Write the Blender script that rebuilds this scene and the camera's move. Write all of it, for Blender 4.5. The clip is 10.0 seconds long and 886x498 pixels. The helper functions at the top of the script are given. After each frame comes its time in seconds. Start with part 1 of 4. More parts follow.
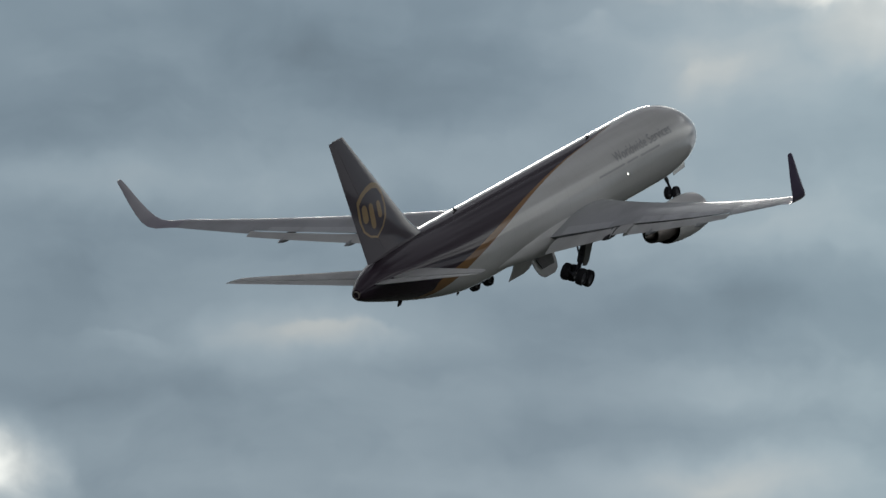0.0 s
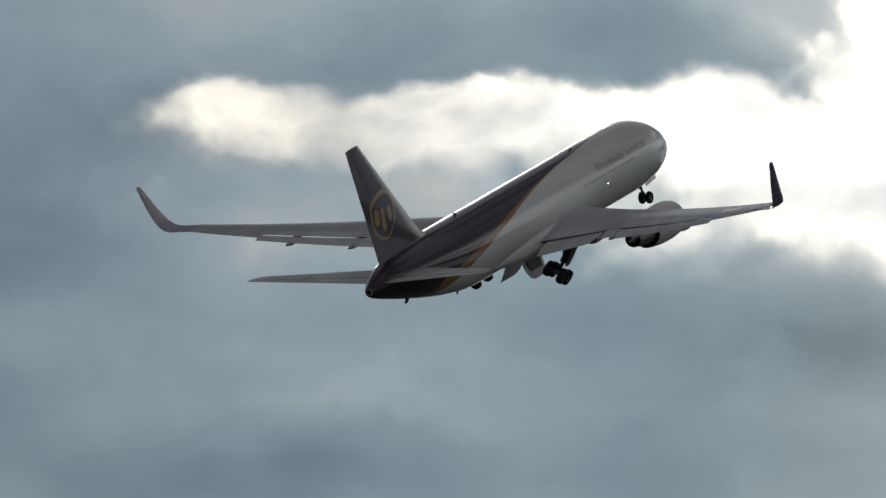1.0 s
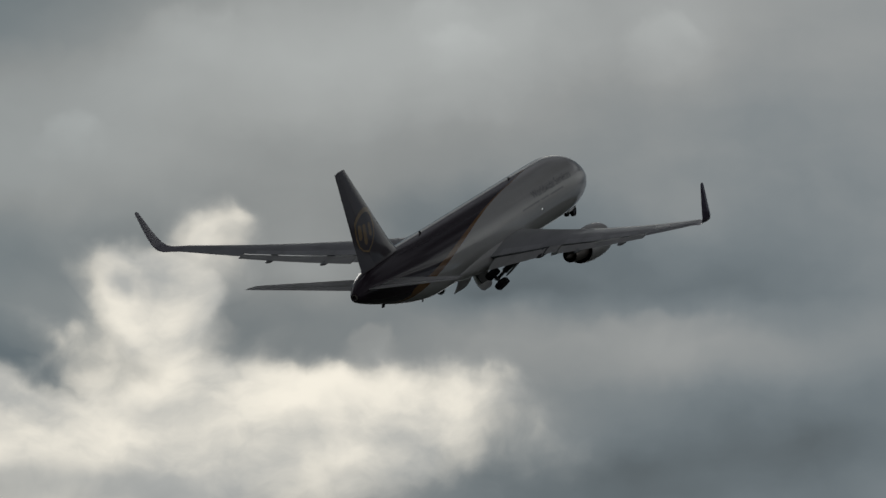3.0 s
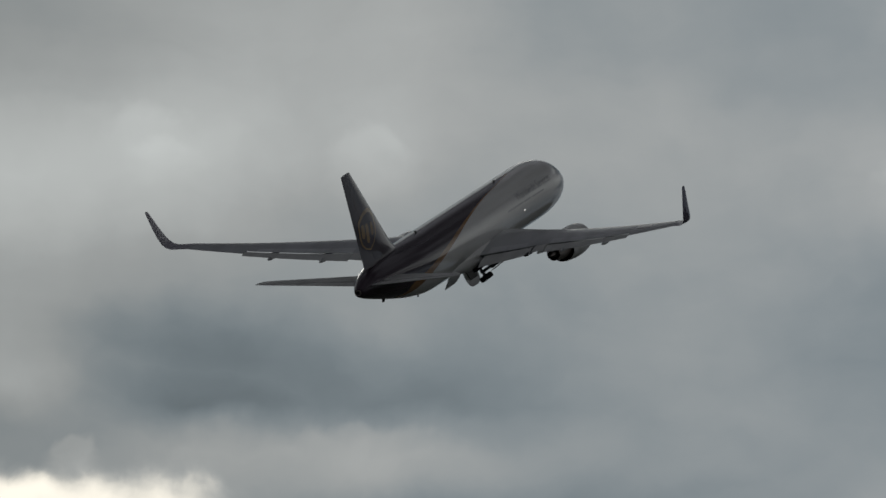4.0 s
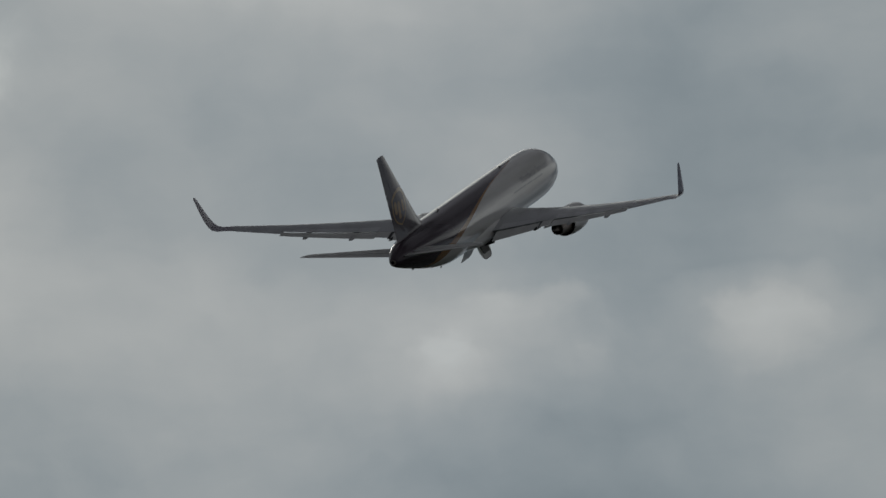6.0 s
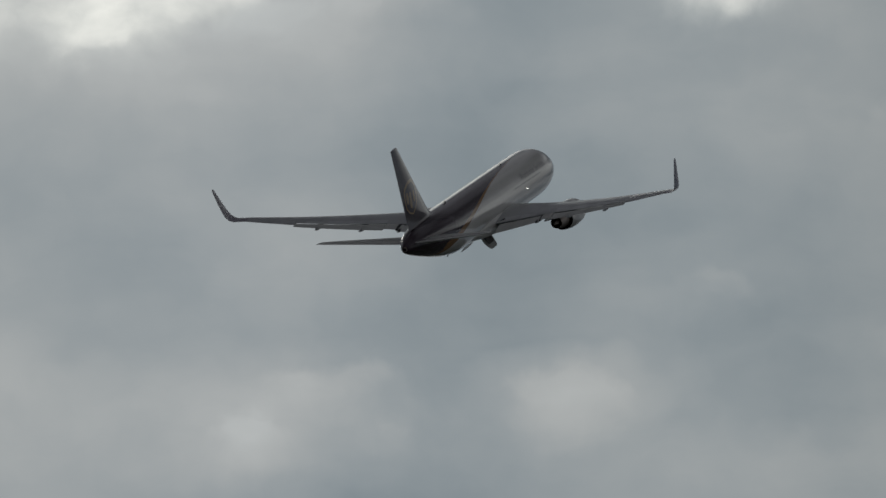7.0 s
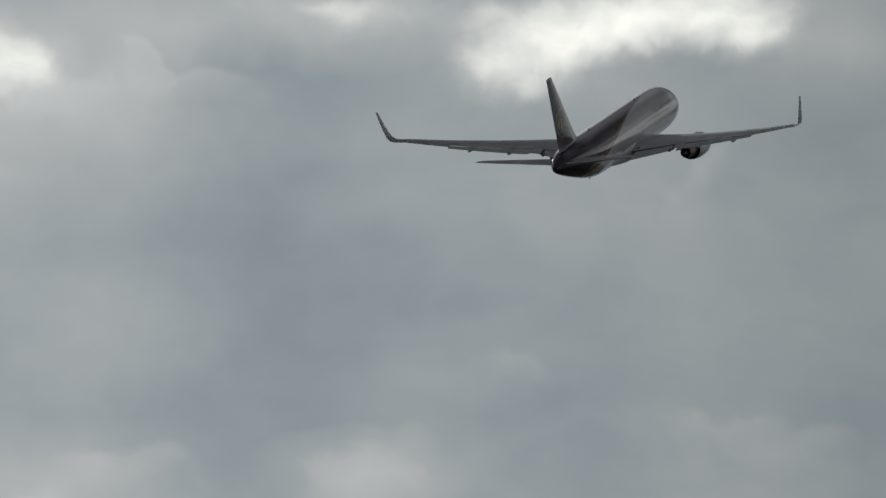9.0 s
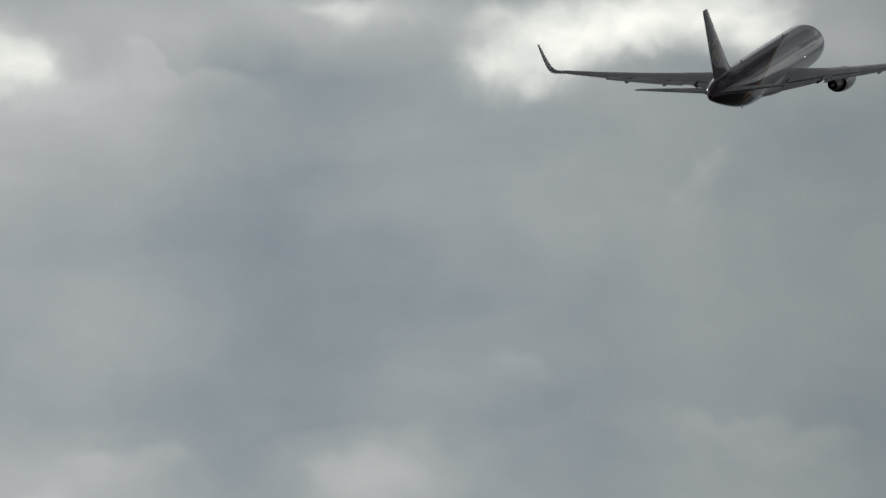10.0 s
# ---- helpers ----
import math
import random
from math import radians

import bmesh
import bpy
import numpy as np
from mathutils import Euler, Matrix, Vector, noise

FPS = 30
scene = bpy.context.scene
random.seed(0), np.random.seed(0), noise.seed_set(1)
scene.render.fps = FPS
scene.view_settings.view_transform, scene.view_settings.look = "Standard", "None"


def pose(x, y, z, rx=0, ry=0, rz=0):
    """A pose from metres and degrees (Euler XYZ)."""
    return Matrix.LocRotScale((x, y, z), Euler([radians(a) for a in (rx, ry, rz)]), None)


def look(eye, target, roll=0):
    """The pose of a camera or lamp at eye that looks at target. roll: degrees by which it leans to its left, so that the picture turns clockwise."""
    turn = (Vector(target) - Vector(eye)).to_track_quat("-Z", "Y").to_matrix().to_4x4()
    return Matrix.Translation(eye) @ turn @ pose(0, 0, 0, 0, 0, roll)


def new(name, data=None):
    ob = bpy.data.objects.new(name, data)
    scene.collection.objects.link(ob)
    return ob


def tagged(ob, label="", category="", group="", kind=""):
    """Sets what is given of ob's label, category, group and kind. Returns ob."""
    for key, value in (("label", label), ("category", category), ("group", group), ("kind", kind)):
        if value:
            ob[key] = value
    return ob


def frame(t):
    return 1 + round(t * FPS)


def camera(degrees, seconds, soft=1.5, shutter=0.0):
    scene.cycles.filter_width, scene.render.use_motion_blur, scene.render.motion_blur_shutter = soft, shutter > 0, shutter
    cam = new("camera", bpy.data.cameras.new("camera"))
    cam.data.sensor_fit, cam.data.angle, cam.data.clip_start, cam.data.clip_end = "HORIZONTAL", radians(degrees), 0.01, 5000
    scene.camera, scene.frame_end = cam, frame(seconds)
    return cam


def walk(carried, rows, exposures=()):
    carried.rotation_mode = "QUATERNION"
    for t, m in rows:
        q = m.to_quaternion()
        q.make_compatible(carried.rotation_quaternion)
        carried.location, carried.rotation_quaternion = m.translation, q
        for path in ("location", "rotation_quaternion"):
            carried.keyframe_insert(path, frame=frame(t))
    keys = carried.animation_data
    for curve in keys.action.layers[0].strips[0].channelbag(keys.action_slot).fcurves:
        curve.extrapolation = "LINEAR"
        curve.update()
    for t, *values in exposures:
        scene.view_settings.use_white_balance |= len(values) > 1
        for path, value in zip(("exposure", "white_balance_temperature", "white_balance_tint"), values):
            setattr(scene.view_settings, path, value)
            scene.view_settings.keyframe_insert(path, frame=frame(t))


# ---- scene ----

EYE = Vector((0, 0, 1.7))


def aim(az, el, lean):
    """The camera's pose at EYE: azimuth to the left of +x, elevation and lean in degrees."""
    a, e = radians(az), radians(el)
    return look(EYE, EYE + 100 * Vector((math.cos(e) * math.cos(a), math.cos(e) * math.sin(a), math.sin(e))), -lean)


# ---- camera: a long lens on the ground, turned by hand after the jet ----
cam = camera(3.6911, 10.0)
walk(cam, [(t, aim(az, el, lean)) for t, az, el, lean in (
    (0, -0.3934, 4.3146, 0.0519),
    (0.5, -1.366, 4.6689, -0.0425),
    (1, -2.2379, 5.0109, -0.0303),
    (1.5, -3.0761, 5.3516, 0.026),
    (2, -3.8998, 5.6666, -0.009),
    (2.5, -4.6753, 5.9565, -0.0085),
    (3, -5.3766, 6.212, 0.1163),
    (4.5, -7.1659, 6.8915, -0.1696),
    (5, -7.6575, 7.074, -0.0082),
    (5.5, -8.1177, 7.2437, 0.209),
    (7, -9.4057, 7.7414, 0.1857),
    (7.5, -9.7418, 7.881, 0.0217),
    (8, -10.0132, 7.9982, -0.1234),
    (8.5, -10.2059, 8.0762, -0.0746),
    (9, -10.2722, 8.0815, -0.0301),
    (9.5, -10.2744, 8.0803, -0.0533),
    (10, -10.2593, 8.0841, -0.0766),
)], [(0, 0.0), (0.5, 0.02), (1, -0.3), (1.5, -0.72), (2, -1.12), (2.5, -1.5), (3, -1.42), (4.5, -1.11), (5, -1.07), (7, -1.07), (8.5, -0.98), (10, -0.98)])


# ---- node helpers ----
def node(tree, kind, links=None, **props):
    """A node of a tree with its properties set; links: input (index or name) -> socket or value."""
    n = tree.nodes.new(kind)
    for key, value in props.items():
        setattr(n, key, value)
    for key, value in (links or {}).items():
        if isinstance(value, bpy.types.NodeSocket):
            tree.links.new(value, n.inputs[key])
        else:
            n.inputs[key].default_value = value
    return n


def calc(tree, op, a, b=0.0, c=0.0):
    return node(tree, "ShaderNodeMath", {0: a, 1: b, 2: c}, operation=op).outputs[0]


def vcalc(tree, op, a, b=(0, 0, 0), c=(0, 0, 0)):
    return node(tree, "ShaderNodeVectorMath", {0: a, 1: b, 2: c}, operation=op).outputs[0]


def ramp(tree, value, stops):
    n = node(tree, "ShaderNodeValToRGB", {0: value})
    e = n.color_ramp.elements
    while len(e) < len(stops):
        e.new(0.5)
    for el, (p, col) in zip(e, stops):
        el.position, el.color = p, (*col, 1)
    return n.outputs[0]


def smooth(tree, value, lo, hi, out_lo=0.0, out_hi=1.0):
    return node(tree, "ShaderNodeMapRange", {"Value": value, "From Min": lo, "From Max": hi, "To Min": out_lo, "To Max": out_hi},
                interpolation_type="SMOOTHSTEP").outputs[0]


def blend(tree, f, a, b, how="MIX"):
    n = node(tree, "ShaderNodeMix", {0: f, 6: a, 7: b}, data_type="RGBA", blend_type=how)
    return n.outputs[2]


# ---- world: a broken overcast in front of a clear sky, brightest round the sun's bearing ----
SUN_AZ, SUN_EL = 2.7, 13.0
THIN_AZ = -8.5          # bearing where the overcast is thinnest
# bright cloud banks: azimuth, elevation, half width, half height, turn (degrees) and weight
LOW_BANK = [
    (-1.3, 5.56, 0.49, 0.25, 0, 0.68), (-1.9, 5.54, 0.95, 0.23, 3, 0.6), (-2.5, 5.55, 0.85, 0.28, -4, 0.68),
    (-3.55, 5.3, 1.1, 0.5, 0, 0.72), (-4.46, 5.3, 1.02, 0.53, 0, 0.78), (-5.53, 5.37, 0.74, 0.39, 0, 0.25),
    (-4.37, 6.25, 0.3, 0.3, 0, 0.85), (-4.1, 6.08, 0.46, 0.23, 35, 0.85), (-4.29, 5.95, 0.46, 0.32, 0, 0.6),
    (-1.7, 5.45, 1.34, 0.28, 0, 0.25), (-3.05, 5.02, 0.5, 0.14, -20, 0.35), (-2.6, 5.1, 0.55, 0.14, -12, 0.45), (-5.3, 5.55, 0.6, 0.35, 0, 0.22), (-4.75, 5.43, 1.0, 0.36, 0, 0.5),
    (-5.35, 5.6, 0.92, 0.42, 10, 0.38), (-4.36, 4.97, 0.36, 0.24, 0, 0.5), (-2.52, 5.43, 1.34, 0.3, 0, 0.25),
    (-4.06, 5.93, 0.39, 0.39, 20, 0.55),
]
BANK_WISPS = [(-3.72, 5.84, 0.38, 0.15, 30, 0.5), (-3.45, 5.53, 0.6, 0.3, 0, 0.65), (-4.35, 5.7, 0.42, 0.22, 0, 0.4), (-4.45, 5.5, 0.6, 0.3, 0, 0.2)]
HIGH_BREAKS = [
    (-1.37, 6.34, 1.17, 0.28, 0, 0.5), (-2.92, 6.85, 0.57, 0.46, 0, 0.55), (-5.93, 7.98, 0.3, 0.17, 0, 0.8),
    (-2.75, 5.2, 0.74, 0.21, 0, 0.5), (1.5, 3.4, 0.42, 0.32, 0, 0.55), (-5.95, 8.07, 0.42, 0.28, 0, 0.4),
    (-10.43, 8.83, 0.3, 0.32, 0, 0.45), (-7.8, 8.69, 0.99, 0.35, 0, 0.6), (-8.15, 8.87, 0.6, 0.32, 0, 0.6),
    (-8.43, 8.89, 0.39, 0.21, 0, 0.65), (-10.71, 8.9, 0.49, 0.34, 0, 0.65), (-11.14, 9.03, 0.85, 0.26, 0, 0.85),
    (-2.45, 6.63, 0.99, 0.39, 0, 0.42), (-6.5, 8.2, 0.55, 0.36, 0, 0.62), (-11.56, 9.01, 0.39, 0.25, 0, 0.5),
    # the last break, out of view, is placed to light the jet's crown rim
    (-9.82, 9.11, 0.78, 0.16, 0, 0.55), (-5.6, 17.0, 3.4, 5.5, 0, 1.6),
]
BANK_FOLDS = [
    (-2.31, 5.29, 0.3, 0.11, 0, 0.7), (-2.64, 5.22, 0.37, 0.09, 0, 0.55), (-2.6, 5.06, 0.37, 0.09, 10, 0.4),
    (-3.04, 5.2, 0.18, 0.18, 0, 0.5), (-4.06, 5.2, 0.7, 0.14, 0, 0.25), (-4.41, 4.89, 0.49, 0.15, 0, 0.3),
    (-4.55, 5.25, 0.92, 0.15, 0, 0.2), (-2.1, 5.46, 0.9, 0.22, 0, 0.4), (-4.01, 6.09, 0.12, 0.09, 0, 0.8),
    (-4.17, 6.09, 0.09, 0.18, 30, 0.3), (-4.07, 5.81, 0.24, 0.15, 30, 0.4), (-4.45, 5.98, 0.21, 0.18, 0, 0.5),
    (-3.45, 5.2, 0.5, 0.25, 0, 0.35), (-4.19, 5.55, 0.37, 0.11, 0, 0.4), (-5.18, 5.25, 0.46, 0.12, 0, 0.3), (-3.88, 5.23, 0.61, 0.15, 0, 0.3),
]
FIRST_SHADES = [
    (-1.49, 3.34, 1.16, 0.21, 0, 0.5), (0.63, 4.6, 1.29, 0.18, 0, 0.25), (0.13, 3.96, 0.95, 0.18, 0, 0.26),
    (-1.61, 5.14, 1.01, 0.4, 0, 0.5), (-2.2, 5.24, 0.34, 0.25, 0, 0.6), (0.16, 5.09, 1.29, 0.4, 0, -0.28),
    (1.22, 4.84, 0.86, 0.18, 0, -0.15), (-1.73, 4.11, 0.86, 0.31, 0, -0.25), (1.1, 3.73, 1.07, 0.12, 0, -0.18),
    (-1.49, 3.73, 1.29, 0.14, 0, 0.22), (1.45, 3.42, 0.34, 0.28, 0, 0.5), (-1.8, 4.57, 1.99, 0.28, 0, 0.15),
    (-1.1, 4.05, 0.92, 0.28, 0, -0.2), (-3.74, 4.21, 0.98, 0.49, 0, -0.35), (0.04, 3.33, 0.92, 0.12, 0, 0.15),
    (-0.74, 5.91, 1.16, 0.4, 0, 0.3),
]
EARLY_SHADES = [
    (-4.24, 6.97, 2.14, 0.67, 0, 0.6), (-2.88, 6.25, 2.45, 0.55, 0, 0.5), (-2.76, 6.66, 1.84, 0.55, 0, 0.9),
    (-3.11, 6.07, 0.86, 0.34, 0, -0.2), (-3.7, 4.63, 2.14, 0.34, 0, -0.3), (-3.11, 6.01, 0.8, 0.46, 0, -0.1),
    (-6.24, 5.3, 1.07, 0.86, 0, -0.25), (-4.48, 6.78, 2.14, 0.55, 0, 0.35), (-6.85, 5.4, 1.6, 0.75, 0, -0.42),
    (-2.51, 4.4, 1.84, 0.61, 0, 0.2), (-2.29, 5.85, 1.07, 0.37, 0, -0.15), (-4.41, 4.65, 0.86, 0.37, 0, -0.2),
    (-6.47, 6.54, 1.16, 0.8, 0, -0.25), (-4.75, 5.91, 0.46, 0.18, 0, -0.2), (-4.85, 6.99, 1.07, 0.34, 0, 0.26),
    (-3.35, 6.25, 0.77, 0.24, 0, -0.15),
]
LATE_SHADES = [
    (-6.1, 6.23, 1.32, 0.46, 12, -0.22), (-5.51, 7.06, 0.61, 0.34, 0, 0.25), (-6.36, 7.11, 0.46, 0.24, 0, 0.15),
    (-8.57, 6.92, 0.55, 0.46, 0, 0.22), (-6.5, 5.82, 1.53, 0.21, 0, 0.3), (-6.46, 6.56, 0.77, 0.55, 0, 0.02),
    (-9.69, 7.93, 0.92, 0.92, 0, -0.1), (-9.54, 7.74, 1.53, 0.61, 0, -0.1), (-8.6, 7.04, 1.07, 0.37, 0, 0.18),
    (-9.9, 7.13, 0.49, 0.24, 0, 0.16), (-9.11, 6.28, 1.22, 0.8, 0, -0.35), (-9.93, 7.17, 0.46, 0.21, 0, 0.16),
    (-11.49, 7.19, 1.22, 0.31, 0, 0.08), (-9.84, 8.81, 0.77, 0.31, 0, -0.15), (-11.79, 8.6, 0.61, 0.61, 0, -0.1),
    (-5.79, 7.32, 1.53, 1.01, 0, 0.3),
]
LAST_SHADES = [
    (-6.08, 5.68, 1.16, 0.36, 0, 0.22), (0.13, 4.01, 0.86, 0.24, 0, 0.15), (-2.82, 4.06, 0.92, 0.37, 0, -0.2),
    (-6.41, 6.4, 0.92, 0.37, 0, 0.15), (-9.36, 6.92, 0.92, 0.21, 0, 0.1), (-5.79, 7.72, 1.38, 0.61, 0, 0.18),
    (-7.8, 8.64, 1.29, 0.55, 0, 0.2), (-8.64, 8.77, 0.92, 0.67, 0, 0.25), (-11.96, 8.93, 0.46, 0.37, 0, 0.35),
    (-9.6, 9.03, 1.07, 0.21, 0, 0.25), (-9.11, 7.12, 0.92, 0.61, 0, -0.12), (-10.86, 7.13, 1.07, 0.67, 0, -0.15),
    (-6.85, 6.99, 1.38, 0.55, 0, 0.2), (-10.84, 6.89, 1.07, 0.18, 0, 0.12), (-10.9, 7.94, 1.22, 0.55, 0, -0.12),
    (-11.13, 7.33, 1.22, 0.28, 0, -0.08),
]

SOFT_SHADES = [
    (-5.8, 6.2, 0.85, 0.3, 8, -0.3), (-5.3, 6.85, 1.2, 0.4, 0, -0.24), (-6.4, 5.75, 1.1, 0.22, 8, 0.12),
    (-0.2, 5.0, 0.8, 0.3, 0, -0.12), (1.0, 4.28, 0.9, 0.35, 0, -0.22),
    (-1.6, 3.45, 0.9, 0.2, 0, 0.12), (1.2, 4.6, 0.7, 0.12, 0, 0.1),
    (-1.6, 4.95, 0.6, 0.25, -10, 0.12), (1.45, 3.45, 0.4, 0.35, 0, 0.15),
    (-4.75, 6.1, 0.4, 0.35, 0, 0.3), (-3.6, 5.95, 0.5, 0.2, 20, 0.3), (-5.9, 5.48, 1.0, 0.3, 6, 0.25), (-5.55, 6.0, 0.55, 0.17, 8, -0.35),
    (-6.2, 5.3, 1.3, 0.4, 0, -0.1), (-6.2, 6.35, 0.75, 0.35, 0, 0.22), (-1.6, 6.15, 0.8, 0.3, 0, 0.15),
]

# faint heaped puffs in the grey deck
EARLY_PUFFS = [
    (0.18, 3.97, 0.5, 0.13, 4, 0.4), (-2.95, 5.17, 0.22, 0.16, 0, 0.7), (0.95, 3.95, 0.6, 0.09, 3, 0.4), (-0.2, 3.93, 0.6, 0.1, 3, 0.35),
    (-0.97, 5.22, 0.22, 0.12, 0, 0.5), (-1.6, 5.05, 0.35, 0.16, -20, 0.55), (-1.57, 6.25, 0.38, 0.17, 0, 0.8), (-2.4, 6.3, 0.24, 0.17, 0, 0.6),
    (-2.55, 6.6, 0.8, 0.34, 0, 1.0), (-2.35, 6.28, 0.36, 0.17, 0, 0.8), (-3.61, 5.7, 0.14, 0.1, 20, 0.8), (-4.47, 5.87, 0.1, 0.1, 0, 0.9),
    (-5.04, 5.8, 0.18, 0.14, 0, 1.0), (-4.28, 7.1, 0.4, 0.22, 0, 0.6), (-3.85, 6.7, 0.22, 0.17, 0, 0.6), (-5.4, 7.16, 0.28, 0.17, 0, 0.5),
]
LATE_PUFFS = [
    (-9.92, 7.1, 0.32, 0.25, 0, 1.1), (-8.72, 8.68, 0.45, 0.19, -10, 0.85), (-8.95, 8.85, 0.22, 0.15, 40, 0.8), (-9.35, 8.74, 0.4, 0.14, 0, 0.7),
    (-11.6, 7.3, 0.7, 0.18, 5, 0.8), (-8.95, 7.17, 0.6, 0.17, 0, 0.75), (-11.4, 8.36, 0.38, 0.14, -40, 0.5), (-6.28, 7.04, 0.28, 0.2, 0, 0.8),
    (-8.54, 6.92, 0.3, 0.22, 0, 0.7), (-9.17, 6.97, 0.3, 0.15, 0, 0.45), (-5.45, 7.05, 0.22, 0.17, 0, 0.6), (-6.25, 5.86, 0.55, 0.14, 0, 0.7),
    (-7.0, 6.45, 0.5, 0.16, 10, 0.4), (-10.5, 7.55, 0.5, 0.15, 0, 0.35),
]


def build_world():
    world = bpy.data.worlds.new("overcast_sky")
    scene.world = world
    world.use_nodes = True
    t = world.node_tree
    t.nodes.clear()
    where = node(t, "ShaderNodeTexCoord").outputs["Generated"]
    xyz = node(t, "ShaderNodeSeparateXYZ", {0: where}).outputs
    az = calc(t, "MULTIPLY", calc(t, "ARCTAN2", xyz[1], xyz[0]), 57.29578)
    el = calc(t, "MULTIPLY", calc(t, "ARCSINE", xyz[2]), 57.29578)
    p = node(t, "ShaderNodeCombineXYZ", {0: az, 1: el, 2: 0.0}).outputs[0]
    big = node(t, "ShaderNodeTexNoise", {"Vector": p, "Scale": 1.1, "Detail": 4.0, "Roughness": 0.5}).outputs["Color"]
    fine = node(t, "ShaderNodeTexNoise", {"Vector": p, "Scale": 4.5, "Detail": 3.5, "Roughness": 0.5}).outputs["Color"]
    bent = vcalc(t, "MULTIPLY_ADD", vcalc(t, "SUBTRACT", big, (0.5, 0.5, 0.5)), (0.34, 0.26, 0), p)
    bent = vcalc(t, "MULTIPLY_ADD", vcalc(t, "SUBTRACT", fine, (0.5, 0.5, 0.5)), (0.15, 0.12, 0), bent)

    def field(clouds, rise=False):
        """The summed density of soft round clouds and, if asked, how far above their middles a point lies."""
        total, height, place = 0.0, 0.0, bent
        for k, (a, e, w, h, turn, weight) in enumerate(clouds):
            if k % 4 == 3:      # chained, so that the sums are worked out in small groups
                place = vcalc(t, "MULTIPLY_ADD", total, (1e-9, 1e-9, 0), bent)
            if turn:
                m = node(t, "ShaderNodeMapping", {"Vector": place, "Location": (a, e, 0), "Rotation": (0, 0, radians(turn)), "Scale": (w, h, 1)},
                         vector_type="TEXTURE").outputs[0]
            else:
                m = vcalc(t, "MULTIPLY_ADD", place, (1 / w, 1 / h, 1), (-a / w, -e / h, 0))
            g = node(t, "ShaderNodeTexGradient", {0: m}, gradient_type="SPHERICAL").outputs["Fac"]
            total = calc(t, "MULTIPLY_ADD", g, weight, total)
            if rise:
                up = node(t, "ShaderNodeSeparateXYZ", {0: m}).outputs[1]
                height = calc(t, "MULTIPLY_ADD", calc(t, "MULTIPLY", g, up), weight, height)
        return (total, calc(t, "DIVIDE", height, calc(t, "ADD", total, 0.02))) if rise else total

    billow = node(t, "ShaderNodeTexNoise", {"Vector": bent, "Scale": 2.6, "Detail": 5.0, "Roughness": 0.5}).outputs["Fac"]
    heads = node(t, "ShaderNodeTexVoronoi", {"Vector": bent, "Scale": 6.0, "Smoothness": 0.5}, feature="SMOOTH_F1").outputs["Distance"]
    rag = calc(t, "MULTIPLY_ADD", billow, 0.95, calc(t, "MULTIPLY_ADD", heads, -0.3, -0.35))

    def ragged(total, rough):
        return calc(t, "MULTIPLY_ADD", calc(t, "MULTIPLY", rag, rough), smooth(t, total, 0.0, 0.3), total)

    # the low bank has crisp heaped tops and soft undersides; the breaks above fade all round
    total, height = field(LOW_BANK + BANK_WISPS, True)
    low = smooth(t, ragged(total, 0.8), smooth(t, height, -0.15, 0.4, 0.0, 0.17), smooth(t, height, -0.15, 0.4, 0.99, 0.68))
    high = smooth(t, ragged(field(HIGH_BREAKS), 0.7), 0.04, 1.0)
    # veil of grey cloud, by the bearing from its thinnest part
    off = node(t, "ShaderNodeVectorRotate", {"Vector": where, "Axis": (0, 0, 1), "Angle": radians(-THIN_AZ)}, rotation_type="AXIS_ANGLE").outputs[0]
    o = node(t, "ShaderNodeSeparateXYZ", {0: off}).outputs
    dist = calc(t, "ABSOLUTE", calc(t, "MULTIPLY", calc(t, "ARCTAN2", o[1], o[0]), 57.29578))
    veil = ramp(t, calc(t, "DIVIDE", dist, 40.0), [
        (0.0, (0.64, 0.705, 0.745)), (0.05, (0.633, 0.695, 0.727)), (0.1, (0.47, 0.528, 0.556)), (0.1375, (0.258, 0.36, 0.43)),
        (0.1875, (0.205, 0.287, 0.36)), (0.25, (0.18, 0.262, 0.335)), (0.5, (0.19, 0.232, 0.28)), (0.9, (0.32, 0.35, 0.4))])
    flat = vcalc(t, "MULTIPLY", bent, (0.4, 1.3, 1))
    streak = node(t, "ShaderNodeTexNoise", {"Vector": flat, "Scale": 1.2, "Detail": 5.0, "Roughness": 0.5}).outputs["Fac"]
    mottle = node(t, "ShaderNodeTexNoise", {"Vector": bent, "Scale": 1.3, "Detail": 6.0, "Roughness": 0.5}).outputs["Fac"]
    tone = calc(t, "MULTIPLY_ADD", streak, 0.4, calc(t, "MULTIPLY_ADD", mottle, 0.4, 0.6))
    for shades in (FIRST_SHADES, EARLY_SHADES, LATE_SHADES, LAST_SHADES, SOFT_SHADES):
        tone = calc(t, "ADD", tone, field(shades))
    # away from the bright bearing, out of view, wide rolls are added to shape the jet's light: dim at the horizon,
    # lighter above it, heavy overhead
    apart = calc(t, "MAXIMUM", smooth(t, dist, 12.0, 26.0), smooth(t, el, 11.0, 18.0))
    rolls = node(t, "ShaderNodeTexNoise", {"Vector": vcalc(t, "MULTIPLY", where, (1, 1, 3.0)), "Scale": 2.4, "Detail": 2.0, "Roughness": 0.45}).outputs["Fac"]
    light_bands = calc(t, "MULTIPLY", smooth(t, el, 3.0, 18.0, 0.6, 1.3), smooth(t, el, 22.0, 40.0, 1.0, 0.3))
    light_bands = calc(t, "MULTIPLY", light_bands, smooth(t, rolls, 0.38, 0.62, 0.4, 1.85))
    tone = calc(t, "MULTIPLY", tone, calc(t, "MULTIPLY_ADD", apart, calc(t, "SUBTRACT", light_bands, 1.0), 1.0))
